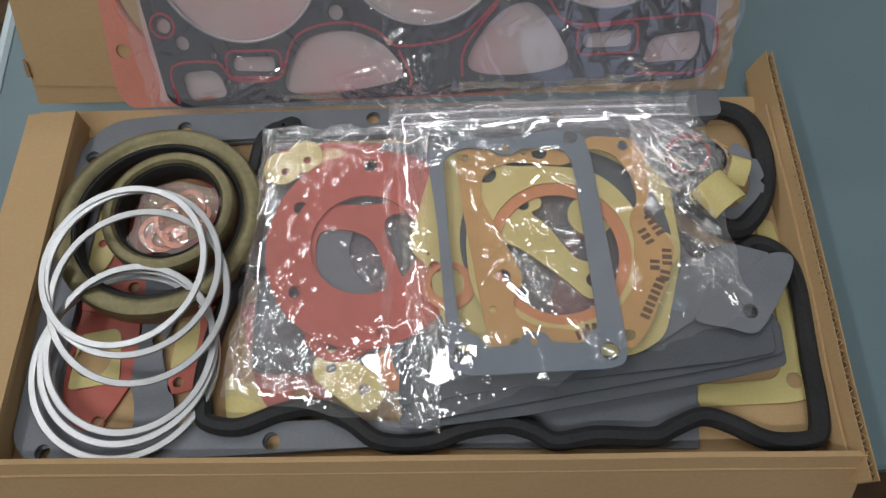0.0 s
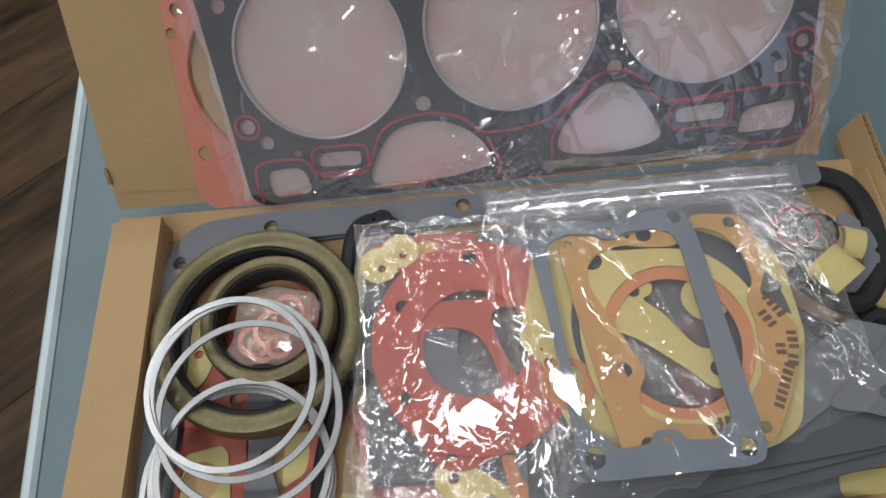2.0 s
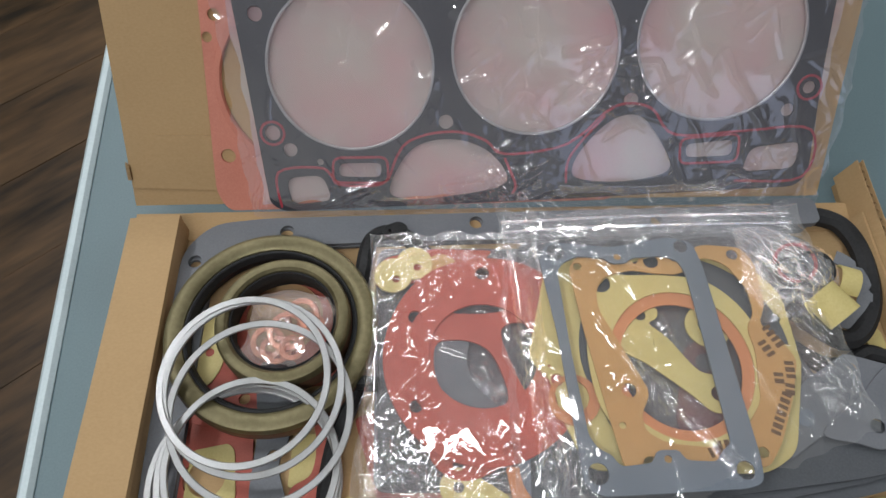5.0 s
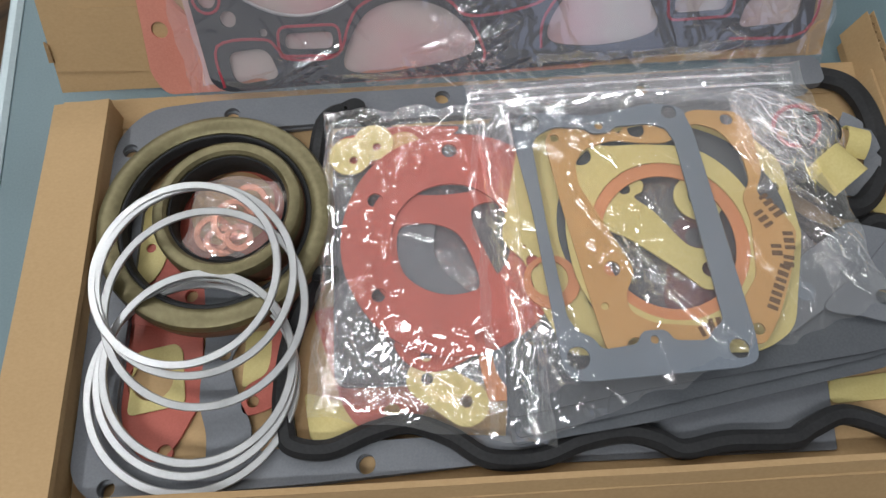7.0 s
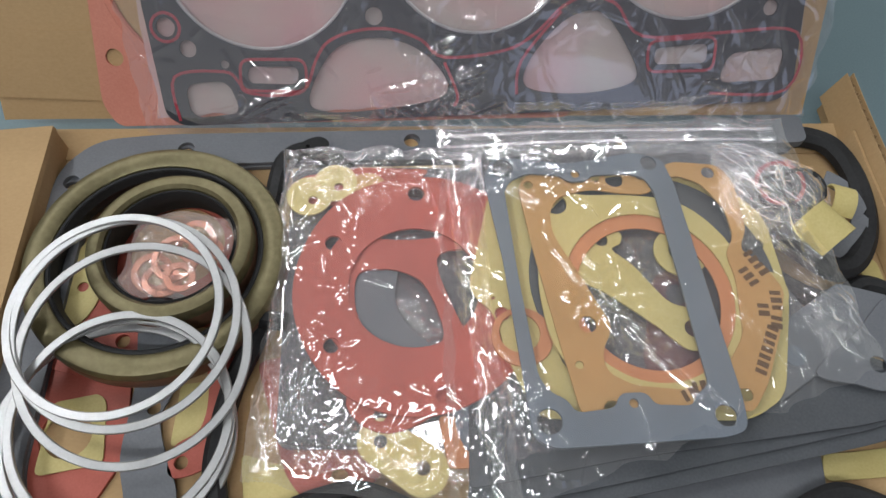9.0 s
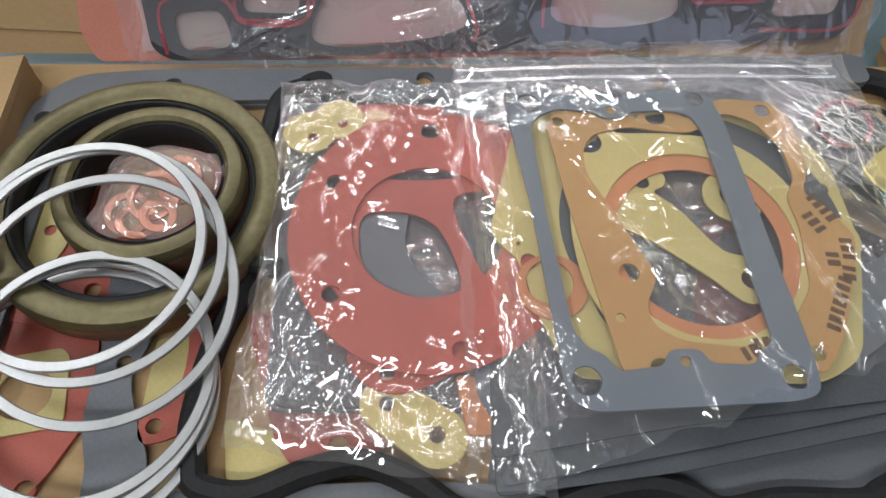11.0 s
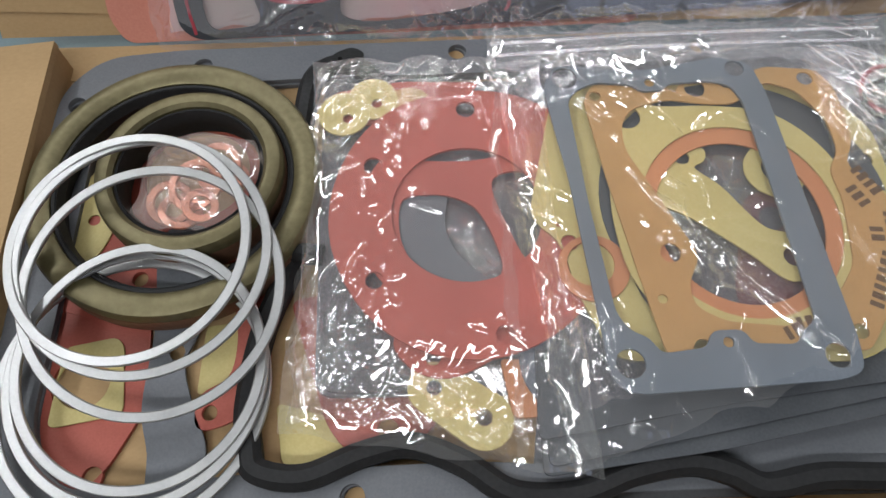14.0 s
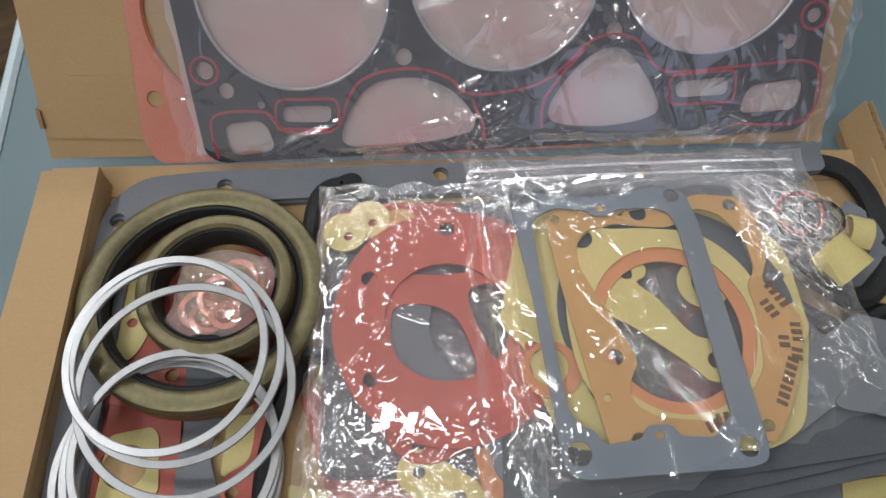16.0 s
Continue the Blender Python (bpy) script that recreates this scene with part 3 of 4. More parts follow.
# ---- flat gaskets on the bed of the carton ----
gasket("corner_gasket", [rounded([(222, 152), (219, 138), (275, 140), (289, 143), (291, 160), (287, 260), (276, 260), (277, 168), (268, 154), (232, 151)], 5), circle(279, 153, 5)], BED + 0.0002, 0.0012, YELLOW,
       "pale yellow paper gasket with a bolt hole")
gasket("base_gasket", [rounded([(40, 116), (216, 114), (222, 165), (214, 240), (60, 240)], 2)], BED + 0.0004, 0.0016, GREY, "large plain grey fibre gasket sheet")
for k, (dz, tw) in enumerate(((0.0004, 0.5), (0.0036, 0.0))):
    gasket("sump_gasket", [rounded([(-186, 150), (-186, 122), (-174, 109), (-60, 112), (60, 118), (66, 128), (20, 132), (-60, 131), (-150, 126), (-166, 150), (-164, 300), (-150, 326), (-60, 329), (232, 331), (258, 333), (262, 355), (20, 352), (-130, 350), (-168, 346), (-186, 326), (-190, 260)], 12),
                           circle(-115, 339, 5), circle(20, 344, 5), circle(-166, 115, 4.8), circle(-32, 120, 5.2), circle(-177, 316, 4.8), circle(-178, 182, 2.4), circle(150, 343, 4.6)],
           BED + 0.0003 + dz, 0.0030, GREY, "long grey fibre sump gasket with bolt holes", group="sump gaskets", turn=(0, 0, tw))
gasket("cover_gasket", [rounded([(-172, 230), (-150, 300), (-110, 316), (-70, 300), (-62, 230), (-122, 224), (-124, 195), (-168, 205)], 8), circle(-132, 219, 3.8), circle(-160, 240, 7), circle(-112, 275, 26, 40)], BED + 0.0002, 0.0030, RED, "red fibre cover gasket under the oil seals")
gasket("yellow_tongue", [spline([(-172, 250), (-164, 274), (-150, 290), (-140, 284), (-146, 262), (-150, 238), (-160, 228)]), circle(-158, 250, 3)], BED + 0.0033, 0.0010, YELLOW, "pale yellow paper gasket inside the large oil seal")
gasket("side_gasket", [rounded([(-169, 206), (-124, 198), (-121, 160), (-133, 136), (-144, 124), (-152, 127), (-168, 145), (-171, 178)], 6), circle(-150, 171, 13.5, 36), circle(-139, 132, 4.2)], BED + 0.0005, 0.0022, RED, "red fibre gasket with a round window")
gasket("square_gasket", [rounded([(-160, 187), (-138, 191), (-134, 187), (-130, 157), (-161, 152)], 4), circle(-149, 171, 11.5, 36)], BED + 0.0029, 0.0010, YELLOW, "pale yellow square gasket on the red one")
gasket("grey_strip", [spline([(-124, 240), (-100, 240), (-101, 196), (-106, 178), (-101, 160), (-93, 140), (-97, 118), (-114, 118), (-117, 140), (-122, 160), (-121, 196)]), circle(-110, 183, 3.6)], BED + 0.0032, 0.0016, GREY, "narrow grey fibre gasket strip")
gasket("elbow_gasket", [spline([(-76, 215), (-70, 190), (-70, 166), (-80, 154), (-94, 149), (-99, 153), (-97, 164), (-86, 172), (-84, 190), (-88, 215)]), circle(-93, 156, 3.4)], BED + 0.0030, 0.0018, RED, "curved red fibre gasket")
gasket("tan_corner", [rounded([(-99, 195), (-80, 197), (-78, 181), (-86, 168), (-100, 164)], 3)], BED + 0.0012, 0.0012, YELLOW, "folded yellow paper gasket corner")
gasket("low_red_gasket", [rounded([(-62, 206), (-44, 150), (-36, 139), (-8, 139), (4, 150), (-10, 160), (-30, 175), (-40, 210)], 5), circle(-18, 147, 4.6)], BED + 0.0004, 0.0020, RED, "red fibre gasket under the clear bag")
gasket("low_yellow_gasket", [rounded([(-66, 160), (-62, 134), (-40, 134), (-34, 140), (-40, 152)], 4)], BED + 0.0002, 0.0010, YELLOW, "pale yellow paper gasket corner")

# dark sheets stacked under the clear bags
# filler slab added out of sight to hold up the thin dark sheets
gasket("sheet_core", [rounded([(62, 150), (200, 172), (205, 240), (200, 318), (60, 316)], 4)], 0.0206, 0.0072, DARKGREY, "hidden dark grey filler block under the sheets")
for k, (z, tw) in enumerate(((0.0279, 0.0), (0.0297, 1.4), (0.0315, -0.7))):
    gasket("dark_sheet", [rounded([(44, 124 + 6 * k), (118, 132 + 8 * k), (238, 152 + 5 * k), (270 - 3 * k, 159 + 4 * k), (271 - 3 * k, 186), (236, 200), (212, 250), (205, 325), (50, 322)], 4)], z, 0.0014, DARKGREY,
           "dark grey folded fibre gasket sheet", group="dark sheets", turn=(0, 0, tw))
for k, z in enumerate((0.0206, 0.0246)):
    gasket("grey_sheet", [rounded([(-48 + 2 * k, 160 + k), (57, 158), (58, 318), (-50 + k, 320)], 8)], z, 0.0038 - 0.0010 * k, DARKGREY if k else GREY, "grey fibre gasket sheet under the round gasket", group="grey sheets")
gasket("grey_wing", [rounded([(196, 172), (214, 217), (246, 236), (272, 228), (221, 187)], 3), circle(211, 196, 1.0)], 0.0332, 0.0012, GREY, "blue-grey fibre gasket corner")
gasket("frosted_disc", [circle(211, 196, 5.4)], 0.0345, 0.0004, BLUEGREY, "small pale round sticker on the gasket", category="sticker")
gasket("curved_plate", [spline([(219, 187), (238, 180), (253, 177), (266, 191), (281, 214), (283, 226), (268, 226), (248, 209)]), circle(252, 190, 4.6)], 0.0348, 0.0012, GREY, "pale grey curved gasket with a bolt hole")

# ---- rubber cover seals ----
RIM = [(-76, 159), (-74, 140), (-70, 131), (-51, 128), (-28, 136), (-8, 139), (13, 131), (32, 119), (58, 118), (81, 125), (104, 128), (120, 124), (133, 118), (156, 121), (188, 120), (201, 125), (218, 131), (233, 127), (254, 117),
       (276, 117), (283, 122), (286, 140), (287, 161), (290, 205), (284, 230), (268, 240), (250, 232), (226, 240)]
RIM2 = [(160, 296), (60, 298), (0, 306), (-34, 334), (-54, 330), (-60, 300), (-62, 262), (-60, 226), (-72, 190)]
pts = spline([(x, y, 20) for x, y in RIM] + [(x, y, 20) for x, y in RIM2], True, 6)
seal = part("cover_seal", sweep([(p.x / 1000, p.y / 1000, 0.0172 + 0.0016 * noise.noise(Vector((p.x, p.y, 0)) * 0.03)) for p in pts], 0.0105, 0.0105, True), RUBBER)
tagged(seal, "wavy black rubber valve-cover gasket round the heap", "rubber gasket")
pts = spline([(252, 342, 16), (266, 343, 16), (280, 334, 17), (286, 311, 18), (281, 278, 20), (268, 255, 21), (253, 247, 22), (236, 257, 24), (222, 272, 24)], False, 7)
loop = part("rubber_strip", sweep([(p.x / 1000, p.y / 1000, p.z / 1000) for p in pts], 0.0125, 0.012, False), RUBBER)
tagged(loop, "thick curled black rubber sealing strip", "rubber strip")
nub = part("rubber_nub", sweep([(-0.064, 0.226, 0.022), (-0.055, 0.224, 0.024), (-0.046, 0.223, 0.024)], 0.009, 0.009, False), RUBBER)
tagged(nub, "short black rubber seal end by the oil seal", "rubber seal")
gasket("rubber_pad", [spline([(-46, 331), (-43, 336), (-35, 339), (-29, 335), (-32, 329), (-41, 327)]), circle(-41, 332, 1.4)], 0.0278, 0.004, RUBBER, "small black rubber pad end", category="rubber seal")

# curled notched strip and yellow roll
ARC = [math.radians(a) for a in range(-96, 61, 6)]
gasket("notched_gasket", [[Vector((249 + (30 - 2.5 * (k % 6 == 3)) * math.cos(a), 283 + (30 - 2.5 * (k % 6 == 3)) * math.sin(a))) for k, a in enumerate(ARC)] + [Vector((249 + 21 * math.cos(a), 283 + 21 * math.sin(a))) for a in reversed(ARC)]],
       0.0300, 0.0014, GREY, "grey notched fibre gasket arc beside the curls", turn=(6, -8, 0))


def roll(x, y, z, r, w, a0, a1, turn, label, mat=YELLOW):
    bm, rows = bmesh.new(), []
    for rr in (r, r - 0.0011):
        for e in (-w / 2, w / 2):
            rows.append([bm.verts.new((rr * math.cos(radians(a0 + (a1 - a0) * i / 24)), e, rr * math.sin(radians(a0 + (a1 - a0) * i / 24)))) for i in range(25)])
    for p, q in ((0, 1), (1, 3), (3, 2), (2, 0)):
        for i in range(24):
            bm.faces.new((rows[p][i], rows[p][i + 1], rows[q][i + 1], rows[q][i]))
    for i in (0, 24):
        bm.faces.new((rows[0][i], rows[1][i], rows[3][i], rows[2][i]))
    ob = part("curled_gasket", bm, mat)
    ob.matrix_basis = pose(x, y, z, 0, 0, turn)
    return tagged(ob, label, "gasket")


roll(0.245, 0.267, 0.0370, 0.0128, 0.022, -25, 178, 35, "pale yellow paper gasket curled into a roll")
roll(0.258, 0.282, 0.0375, 0.0120, 0.012, 10, 150, 70, "pale yellow paper gasket curl")
gasket("folded_end", [rounded([(232, 333), (258, 334), (262, 337), (262, 352), (258, 355), (232, 354)], 3)], 0.0240, 0.0055, GREY, "grey fibre gasket end folded over itself")

# ---- oil seals and rings ----
def oil_seal(x, y, z, R, band, h, label):
    s = base("oil_seal", label, "oil seal", "oil seals", at=(x, y, z))
    i, r = R - band, band
    case = [(R - 0.0005, 0), (R, 0.001), (R, h - 0.0035), (R - 0.0012, h - 0.001), (R - 0.0035, h), (R - r * 0.62, h - 0.0004), (R - r * 0.78, h - 0.0022), (R - r * 0.82, h - 0.006), (R - r * 0.78, h - 0.006), (R - r * 0.6, h - 0.0022), (R - 0.003, h - 0.003), (R - 0.0016, h - 0.005), (R - 0.0016, 0)]
    part("steel_case", lathe(case, 128), OLIVE, s, "olive plated steel case")
    part("outer_band", lathe([(R + 0.0001, 0.0012), (R + 0.0004, 0.0016), (R + 0.0004, h * 0.62), (R + 0.0001, h * 0.65)], 128), BROWNBAND, s, "brown sealing coat")
    part("rubber_lip", lathe([(R - r * 0.80, 0.001), (R - r * 0.80, h - 0.005), (i + 0.0006, h - 0.0028), (i - 0.0008, h * 0.55), (i + 0.001, h * 0.35), (i + 0.001, 0.001)], 128), RUBBER, s, "black rubber sealing lip")
    part("garter_spring", lathe([(i + 0.0022 + 0.0011 * math.cos(q * 0.785), h * 0.78 + 0.0011 * math.sin(q * 0.785)) for q in range(8)], 96), RUBBER, s)
    return s


oil_seal(-0.116, 0.2605, 0.0206, 0.0680, 0.0155, 0.0165, "large olive steel oil seal with black rubber lip")
oil_seal(-0.1075, 0.2635, 0.0212, 0.0430, 0.0110, 0.0215, "small olive steel oil seal inside the large one")

for x, y, z, r, ax, ay in ((-124, 221, 50, 51.5, 4.5, -2), (-119, 218.5, 47, 54, 5.5, 1), (-114, 203.5, 43.5, 54.5, 8, 2), (-123, 165.5, 27, 57, 3, 1), (-120.5, 170.5, 31, 54, 5.5, 0), (-118.5, 174, 34, 51.5, 7, 1)):
    ring = part("steel_ring", lathe(box_profile(r / 1000 - 0.0018, 0.0042, 0.0020, 0.0004), 128), SILVER)
    ring.matrix_basis = pose(x / 1000, y / 1000, z / 1000) @ pose(0, 0, 0, ax, ay, 0)
    tagged(ring, "thin bright steel ring leaning on the oil seals", "ring", "steel rings")

# small bag of copper washers in the small seal
for k, (x, y, r, tx, ty) in enumerate(((-118, 252, 11, 12, 5), (-112, 246, 10, -8, 12), (-96, 268, 12, 20, -14), (-90, 262, 9, -16, 18), (-104, 256, 13, 6, -8), (-100, 244, 8, 10, 14))):
    w = part("copper_washer", lathe(box_profile(r / 1000 - 0.0018, 0.0036, 0.0016, 0.0003), 48), COPPER)
    w.matrix_basis = pose(x / 1000, y / 1000, 0.0285 + 0.0022 * k, tx, ty, 0)
    tagged(w, "small copper-red sealing washer in a clear bag", "washer", "copper washers")
sb = film_part("washer_bag", film([(-134, 236), (-86, 230), (-68, 276), (-124, 288)], lambda u, v: 0.0455 - 0.012 * (abs(2 * u - 1) ** 3 + abs(2 * v - 1) ** 3) * 0.6, 0.45, 0.0008, 91,
                [(-110, 258, -104, 236, 0.7), (-104, 254, -112, 240, 0.6), (-84, 280, -80, 270, 0.7)], [(-104, 246, 14, 1.0), (-82, 272, 10, 0.8), (-120, 262, 12, 0.5)], 40, ruck=0.9), FILM_SMALL)
tagged(sb, "small crumpled clear bag of copper washers", "plastic bag")

# ---- round red gaskets in the clear bag ----
gasket("window_gasket", [circle(19.4, 239.3, 50, 64), spline([(-10.2, 247.5), (2, 250.6), (14.3, 248.5), (24.5, 241.4), (31.7, 225), (33.7, 210.7), (24.5, 205.6), (8.2, 205.6), (-4.1, 213.8), (-11.2, 229.1)]),
                         spline([(31.7, 255.7), (45, 261.8), (57.2, 253.6), (61.3, 235.2), (55.2, 216.8), (47, 212.8), (38.8, 229.1)]), spline([(-4.1, 270), (8.2, 276.1), (24.5, 279.2), (40.9, 276.1), (34.7, 270), (16.4, 267.9)])], 0.0308, 0.0014, RED, "red fibre gasket with two windows")
gasket("crescent_gasket", [spline([(-14.3, 243.4), (-4.1, 253.6), (10.2, 253.6), (9.2, 235.2), (14.3, 220.9), (26.6, 208.7), (38.8, 202.5), (20.4, 198.4), (0, 205.6), (-13.3, 223)])], 0.0292, 0.0014, GREY, "blue-grey crescent shaped gasket")
gasket("round_gasket", [spline([(85.8, 246.5), (81.8, 218.9), (67.5, 192.3), (45, 176), (20.4, 170.8), (-6.1, 177), (-27.6, 194.4), (-40.9, 220.9), (-42.9, 247.5), (-34.7, 274.1), (-18.4, 294.5), (2, 304.7), (24.5, 307.8), (47, 303.7), (65.4, 292.5), (79.7, 272)]),
                        circle(19.4, 239.8, 34.5, 64), circle(21.5, 296.6, 4.8), circle(-22.5, 207.6, 4.2), circle(32.7, 181.1, 4.2), circle(-23.5, 265.9, 4.6)], 0.0324, 0.0016, RED, "large round red fibre gasket with bolt holes")
gasket("red_underlay", [spline([(60, 200), (40, 180), (12, 165), (-6, 168), (-14, 182), (10, 190), (40, 196)]), circle(2, 173, 3.4)], 0.0296, 0.0013, RED, "red fibre gasket edge under the round one")
gasket("link_gasket", [hull((2, 161, 11), (22, 147, 12)), circle(2, 161, 3.4), circle(22, 148, 3.6)], 0.0276, 0.0008, YELLOW, "yellow paper gasket with two holes")
gasket("orange_strip", [rounded([(30, 172), (60, 168), (66, 148), (34, 147)], 3)], 0.0290, 0.0010, ORANGE, "orange paper gasket under the bag")
gasket("grey_ring", [circle(62, 170, 24, 48), circle(62, 170, 18, 48)], 0.0302, 0.0010, BLUEGREY, "pale grey ring gasket")
gasket("red_scrap", [rounded([(-50, 290), (-44, 312), (-10, 318), (30, 316), (10, 296)], 4)], 0.0286, 0.0010, RED, "red fibre gasket corner in the clear bag")
for x, y, r, m in ((-38, 297, 12.5, YELLOW), (-24, 306, 12, YELLOW), (-6, 302, 11, TAN)):
    gasket("paper_washer", [circle(x, y, r, 40), circle(x + 2, y - 3, 2.8)], 0.0300 + 0.0012 * (r - 11), 0.0010, m, "pale paper washer gasket in the clear bag", group="paper washers")

# ---- stack of gaskets in the zip bag ----
gasket("flange_gasket", [rounded([(63, 297), (47, 235), (61, 222), (64, 201), (77, 168), (180, 164), (200, 175), (217, 229), (216, 278), (195, 303), (90, 314)], 9), spline([(84, 250), (96, 282), (140, 296), (186, 282), (204, 236), (186, 190), (140, 176), (96, 188)]),
                         circle(60, 231, 1.2), circle(64, 222, 4.0), circle(208, 260, 3.6)], 0.0345, 0.0010, YELLOW, "wide pale yellow paper flange gasket")
# dark ring added to draw the dark arcs in the gaps between the papers
gasket("dark_gap_ring", [circle(146, 240, 66, 64), circle(140, 232, 52, 64)], 0.0355, 0.0008, DARKGREY, "dark grey ring standing for the dark gaps between the papers")
gasket("bone_gasket", [spline([(101, 247), (104, 258), (114, 266), (124, 270), (132, 267), (131, 261), (126, 257), (136, 247), (150, 227), (160, 222.5), (168, 219), (171, 211), (166, 202), (156, 200), (142, 213), (120, 231), (108, 238)]), circle(161, 211, 4.8), circle(121, 263, 3.8)], 0.0365, 0.0010, YELLOW, "yellow bone shaped paper gasket")
gasket("oval_gasket", [hull((158, 232, 14), (150, 196, 16)), circle(158, 232, 6)], 0.0330, 0.0004, PLUM, "dull dark red fibre gasket under the bone shaped one")
gasket("eye_gasket", [circle(163, 255, 14.2, 48), circle(164.5, 255.5, 7.8, 36)], 0.0366, 0.0010, YELLOW, "small yellow ring gasket")
gasket("small_orange_ring", [circle(73, 209, 15.5, 48), circle(72, 211, 10.5, 48)], 0.0357, 0.0010, ORANGE, "small orange paper ring")
gasket("orange_ring", [spline([(140 + 46 * math.cos(a * 0.3927), 230 + 49 * math.sin(a * 0.3927)) for a in range(16)]), spline([(140.5 + 37.5 * math.cos(a * 0.3927), 229 + 40.5 * math.sin(a * 0.3927)) for a in range(16)])], 0.0377, 0.0010, ORANGE, "orange paper ring gasket")
gasket("pump_gasket", [spline([(98, 299), (112, 291), (140, 290), (168, 284), (188, 262), (195, 232), (196, 205), (186, 192), (174, 182), (150, 176), (120, 177), (100, 186), (88, 204), (84, 232), (86, 262), (84, 286)]),
                       spline([(141 + 44.5 * math.cos(a * 0.3927), 230 + 48 * math.sin(a * 0.3927)) for a in range(16)]), circle(98, 285, 6.6)], 0.0388, 0.0010, YELLOW, "bright yellow paper pump gasket")
gasket("loop_gasket", [circle(202, 230, 12.5, 48), circle(202, 229, 7, 36)], 0.0390, 0.0008, YELLOW, "small yellow loop gasket")
tan = gasket("timing_gasket", [rounded([(78, 296), (86, 306), (118, 305), (122, 296), (128, 306), (134, 310), (142, 306), (148, 298), (168, 312), (195, 309), (201, 297), (201, 268), (194, 254), (204, 246), (212, 230), (203, 206), (190, 180), (179, 166), (165, 171), (129, 164), (97, 167), (91, 202), (83, 254)], 5),
                            rounded([(94, 266), (107, 237), (115, 219), (118, 211), (111, 198), (112, 188), (124, 181), (150, 178), (168, 184), (184, 205), (188, 237), (186, 252), (193, 262), (192, 280), (182, 297), (168, 303), (150, 290), (134, 291), (118, 294), (100, 289), (94, 280)], 5),
                            circle(84, 297, 2.8), circle(133, 300, 5.2), circle(188, 304, 4.0), circle(106, 213, 4.6), circle(99, 192, 2.2), circle(112, 170, 4.2), circle(178, 175, 3.4)], 0.0399, 0.0010, TAN, "tan paper timing-cover gasket with dark print")
TI = tan.matrix_basis.inverted()
for x, y, n, a in ((201, 246, 4, -62), (195, 238, 3, -62), (206, 224, 3, -95), (198, 219, 2, -95), (203, 212, 2, -105), (197, 203, 4, -118), (190, 190, 3, -118), (160, 180, 4, 8), (150, 176, 2, 20), (168, 186, 2, 12)):
    bm = bmesh.new()
    for k in range(n):
        bmesh.ops.create_cube(bm, size=1, matrix=pose((k - n / 2 + 0.5) * 0.0042, 0, 0) @ Matrix.Diagonal((0.0024 + 0.0006 * (k % 2), 0.0058, 0.0001, 1)))
    part("printed_mark", bm, INK, tan, "dark printed bars", False).matrix_basis = TI @ pose(x / 1000, y / 1000, 0.04095, 0, 0, a)
gasket("frame_gasket", [rounded([(59, 302), (66, 315), (108, 310), (146, 317), (162, 313), (166, 296), (175, 172), (174, 158), (164, 155), (82, 152), (73, 157), (72, 168), (66, 250)], 5),
                        rounded([(70, 293), (74, 299), (84, 304), (102, 302), (106, 298), (116, 298), (120, 302), (140, 303), (150, 300), (154, 290), (157, 240), (160, 180), (154, 176), (150, 170), (132, 171), (129, 177), (116, 177), (113, 170), (94, 168), (90, 175), (83, 178), (78, 186), (73, 240)], 4),
                        circle(70, 307, 6.2), circle(154, 310, 4.8), circle(81, 164.5, 6.2), circle(165, 165, 5.4), circle(122, 172, 2.4), circle(111, 303, 2.6)], 0.0411, 0.0014, BLUEGREY, "blue-grey rectangular frame gasket with corner holes")
gasket("dark_pad", [spline([(206, 322), (240, 322), (258, 300), (250, 286), (232, 268), (210, 262), (200, 290)]), circle(228, 300, 6)], 0.0215, 0.0100, DARKGREY, "dark rubbery gasket bundle in the bag corner")
for k, (x, y, r) in enumerate(((232, 300, 13), (226, 292, 10), (240, 292, 12))):
    o = part("rubber_ring", lathe([(r / 1000 + 0.0012 * math.cos(q * 0.785), 0.0012 + 0.0012 * math.sin(q * 0.785)) for q in range(8)], 48), BEAD if k < 1 else RUBBER)
    o.matrix_basis = pose(x / 1000, y / 1000, 0.0345 + 0.003 * k, 8, -6, 0)
    tagged(o, "dark red rubber ring in the bag corner" if k < 1 else "black rubber ring in the bag corner", "rubber ring")
corner = film_part("crumpled_bag", film([(190, 258), (246, 262), (262, 306), (196, 332)], lambda u, v: 0.0470 - 0.009 * (abs(2 * u - 1) ** 3 + abs(2 * v - 1) ** 3), 0.42, 0.0005, 71,
                   [(196, 304, 228, 259, 0.8), (191, 310, 223, 268, 0.8), (206, 310, 230, 286, 0.8), (200, 298, 232, 262, 0.7), (212, 318, 244, 290, 0.7)], [(224, 296, 34, 1.1), (214, 280, 26, 0.7)], 170, ruck=0.9), FILM)
tagged(corner, "crumpled clear plastic film over rubber rings", "plastic bag", "clear bags")

# ---- clear bags over the gaskets ----
def dome(top, drop, p=4, far=1.0):
    """A low pillow: drop at the rim, times far along the far edge."""
    return lambda u, v: top - drop * (far if 2 * v - 1 > abs(2 * u - 1) else 1.0) * max(abs(2 * u - 1), abs(2 * v - 1)) ** p


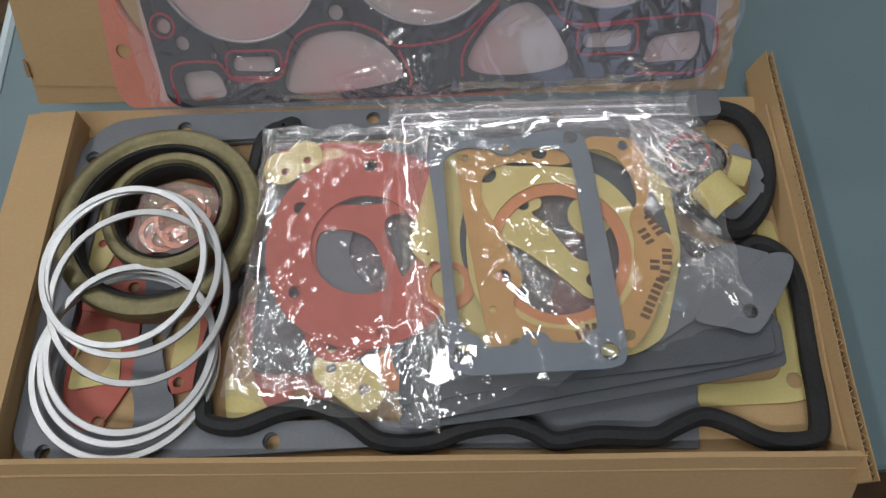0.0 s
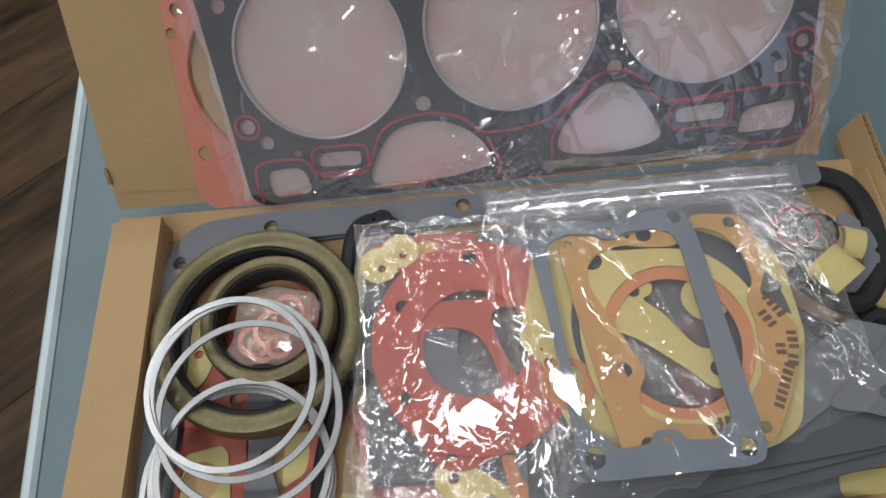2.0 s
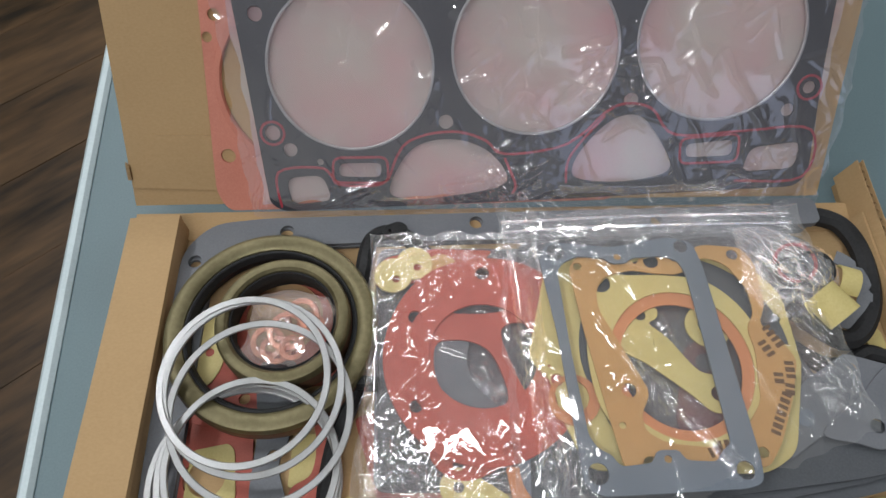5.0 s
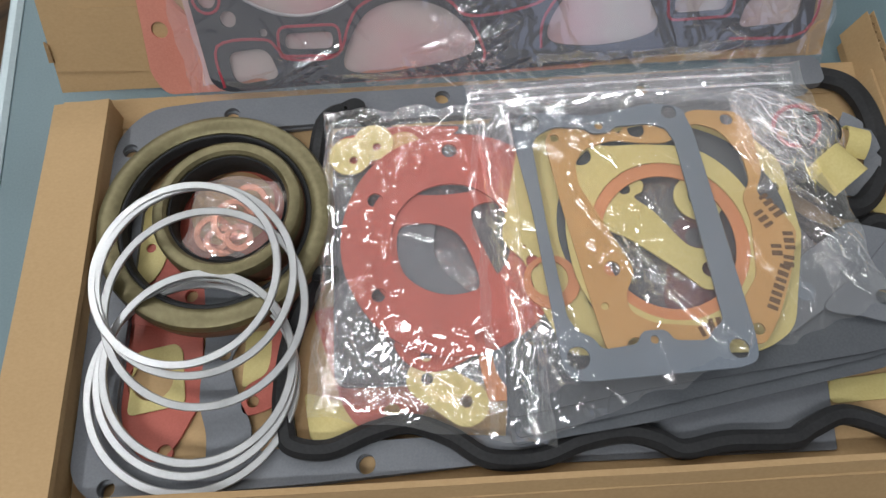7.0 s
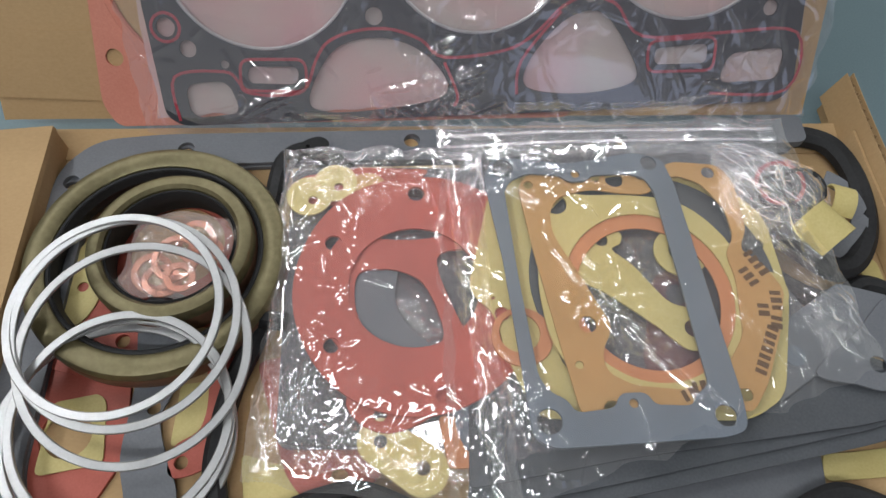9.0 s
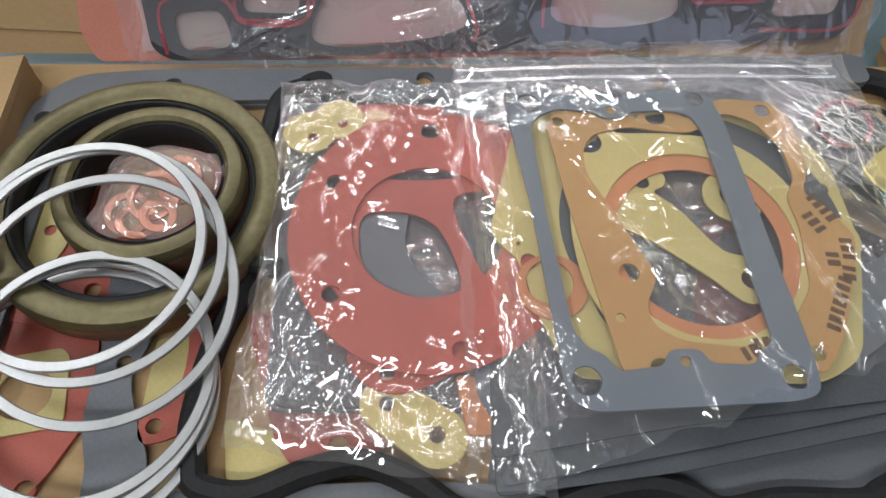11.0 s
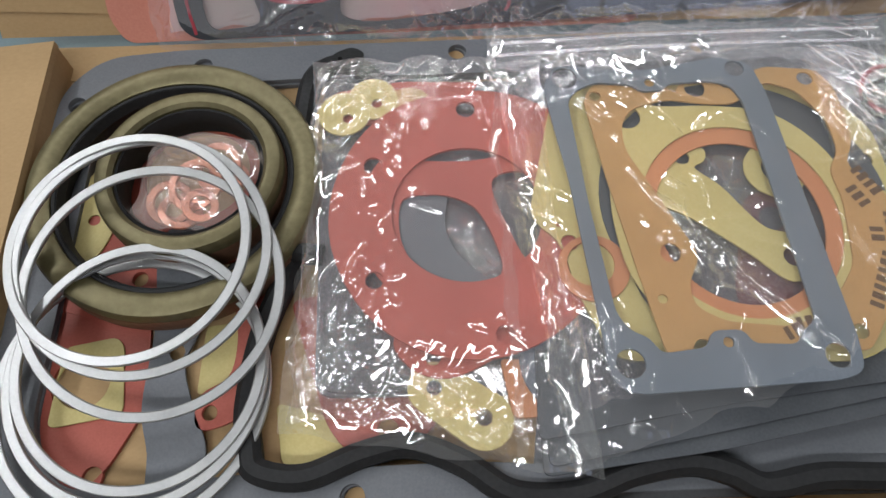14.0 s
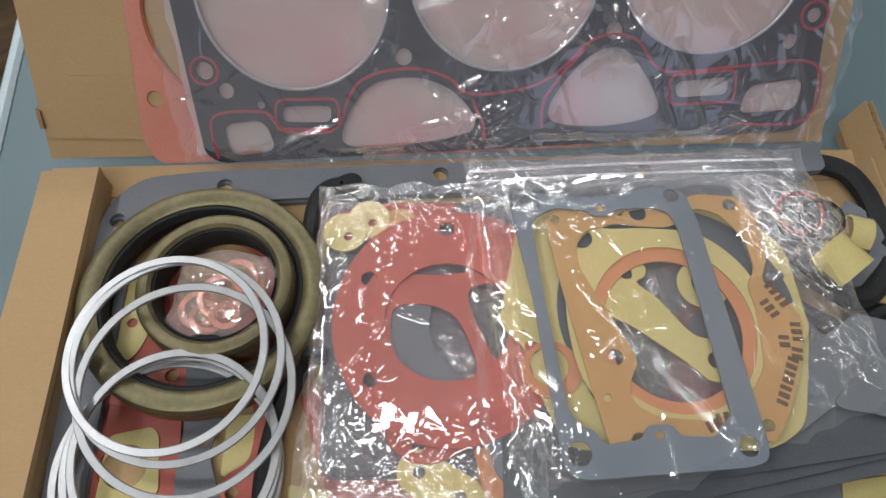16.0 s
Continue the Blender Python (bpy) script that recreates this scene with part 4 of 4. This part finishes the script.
left_bag = film_part("clear_bag", film([(-60, 144), (66, 122), (62, 324), (-54, 326)], dome(0.0382, 0.006, 10, 0.25), 0.38, 0.00022, 17,
                     [(-47, 207, -43, 166, 0.8), (-41, 168, -44, 146, 0.6), (-53, 172, -53, 149, 0.6), (-48, 190, -58, 172, 0.6), (-3, 161, 29, 160, 0.7), (0, 157, 24, 155, 0.5), (-13, 151, 12, 140, 0.7), (-36, 153, -6, 157, 0.4), (44, 126, 47, 136, 0.6),
                      (-43, 313, -30, 290, 0.7), (-45, 303, -47, 286, 0.6), (-24, 312, -24, 296, 0.7), (-24, 225, -40, 200, 0.6), (-46, 242, -36, 247, 0.5), (-38, 216, -50, 194, 0.7), (50, 202, 55, 172, 0.8), (55, 178, 56, 128, 0.8), (4, 316, 12, 300, 0.6)],
                     [(4, 314, 28, 1.1), (-30, 308, 24, 0.8), (-50, 176, 20, 0.7), (6, 150, 34, 0.6), (-34, 250, 12, 0.4), (30, 262, 16, 0.35), (36, 134, 24, 0.6)], 110,
                     [(-23.5, 266, 24, 8), (-22.5, 207, 20, 7), (32, 181, 18, 6), (-13, 244, 20, 6)], 1.05), FILM_LEFT)
film_part("rear_sheet", film([(-54, 150), (60, 140), (58, 318), (-50, 320)], lambda u, v: 0.0279, 0.6, 0.0001, 18, (), [(-8, 214, 14, 1.0), (26, 214, 14, 1.0), (20, 274, 18, 0.9), (-20, 160, 30, 0.6)], 90, ruck=1.4), FILM_INNER, left_bag, "rear sheet of the bag")
tagged(left_bag, "crumpled clear plastic bag over the red gaskets", "plastic bag", "clear bags")
right_bag = film_part("zip_bag", film([(54, 124), (250, 186), (242, 344), (34, 340)], dome(0.0462, 0.006, 8), 0.38, 0.00018, 59,
                      [(58, 201, 75, 175, 0.8), (66, 178, 79, 152, 0.9), (54, 218, 68, 183, 0.7), (70, 292, 92, 276, 0.6), (86, 270, 96, 245, 0.6), (94, 246, 122, 215, 0.8), (120, 219, 131, 198, 0.8), (129, 202, 152, 173, 0.8), (148, 176, 172, 165, 0.7),
                       (131, 221, 159, 205, 0.5), (115, 249, 155, 233, 0.45), (107, 249, 119, 239, 0.5), (122, 264, 135, 282, 0.5), (139, 282, 158, 266, 0.5), (180, 217, 186, 201, 0.6), (213, 220, 243, 204, 0.7), (217, 238, 232, 208, 0.7)],
                      [(216, 286, 24, 0.9), (228, 218, 18, 0.6), (72, 160, 14, 0.4), (108, 226, 14, 0.5), (168, 160, 12, 0.5), (90, 304, 22, 0.35), (92, 132, 26, 0.4)], 160,
                      [(84, 300, 30, 9), (112, 224, 26, 8), (226, 216, 26, 8), (120, 300, 24, 6)], 0.95), FILM)
film_part("rear_sheet", film([(62, 150), (236, 190), (236, 330), (44, 330)], lambda u, v: 0.0336, 0.7, 0.0001, 60, (), [(120, 214, 14, 0.8), (150, 205, 20, 0.7), (150, 245, 20, 0.5)], 80, ruck=1.0), FILM_INNER, right_bag, "rear sheet of the bag")
tagged(right_bag, "clear zip-lock plastic bag over the paper gaskets", "plastic bag", "clear bags")
film_part("bag_header", film([(36, 314), (237, 318), (239, 347), (34, 343)], lambda u, v: 0.0412 - 0.006 * v, 0.5, 0.0005, 77,
          [(40, 332, 150, 336, 0.5), (150, 336, 236, 334, 0.5), (40, 325, 120, 327, 0.5), (120, 327, 232, 330, 0.4), (60, 339, 200, 343, 0.4), (68, 315, 164, 324, 0.5), (69, 309, 180, 325, 0.5), (44, 321, 110, 318, 0.5)], (), 14), FILM_HEADER, right_bag, "flat zip header of the bag")
for y0, y1 in ((0.3335, 0.3375), (0.326, 0.3300)):
    part("zip_strip", sweep([(0.036, y0, 0.0370), (0.10, y0 + 0.002, 0.0385), (0.17, y0 + 0.003, 0.0385), (0.236, y1, 0.0370)], 0.0014, 0.0012, False), FILM_HAZY, right_bag, "pressed zip closure")
film_part("side_seam", film([(33, 130), (38, 130), (37, 338), (33, 338)], lambda u, v: 0.0405 + 0.002 * math.sin(v * 9), 0.9, 0.0004, 88, folds=10), FILM, right_bag, "welded side seam of the bag")
film_part("side_seam", film([(-57, 148), (-53, 148), (-49, 322), (-53, 322)], lambda u, v: 0.0340 + 0.002 * math.sin(v * 12), 0.9, 0.0004, 89, folds=10), FILM, left_bag, "welded side seam of the bag")
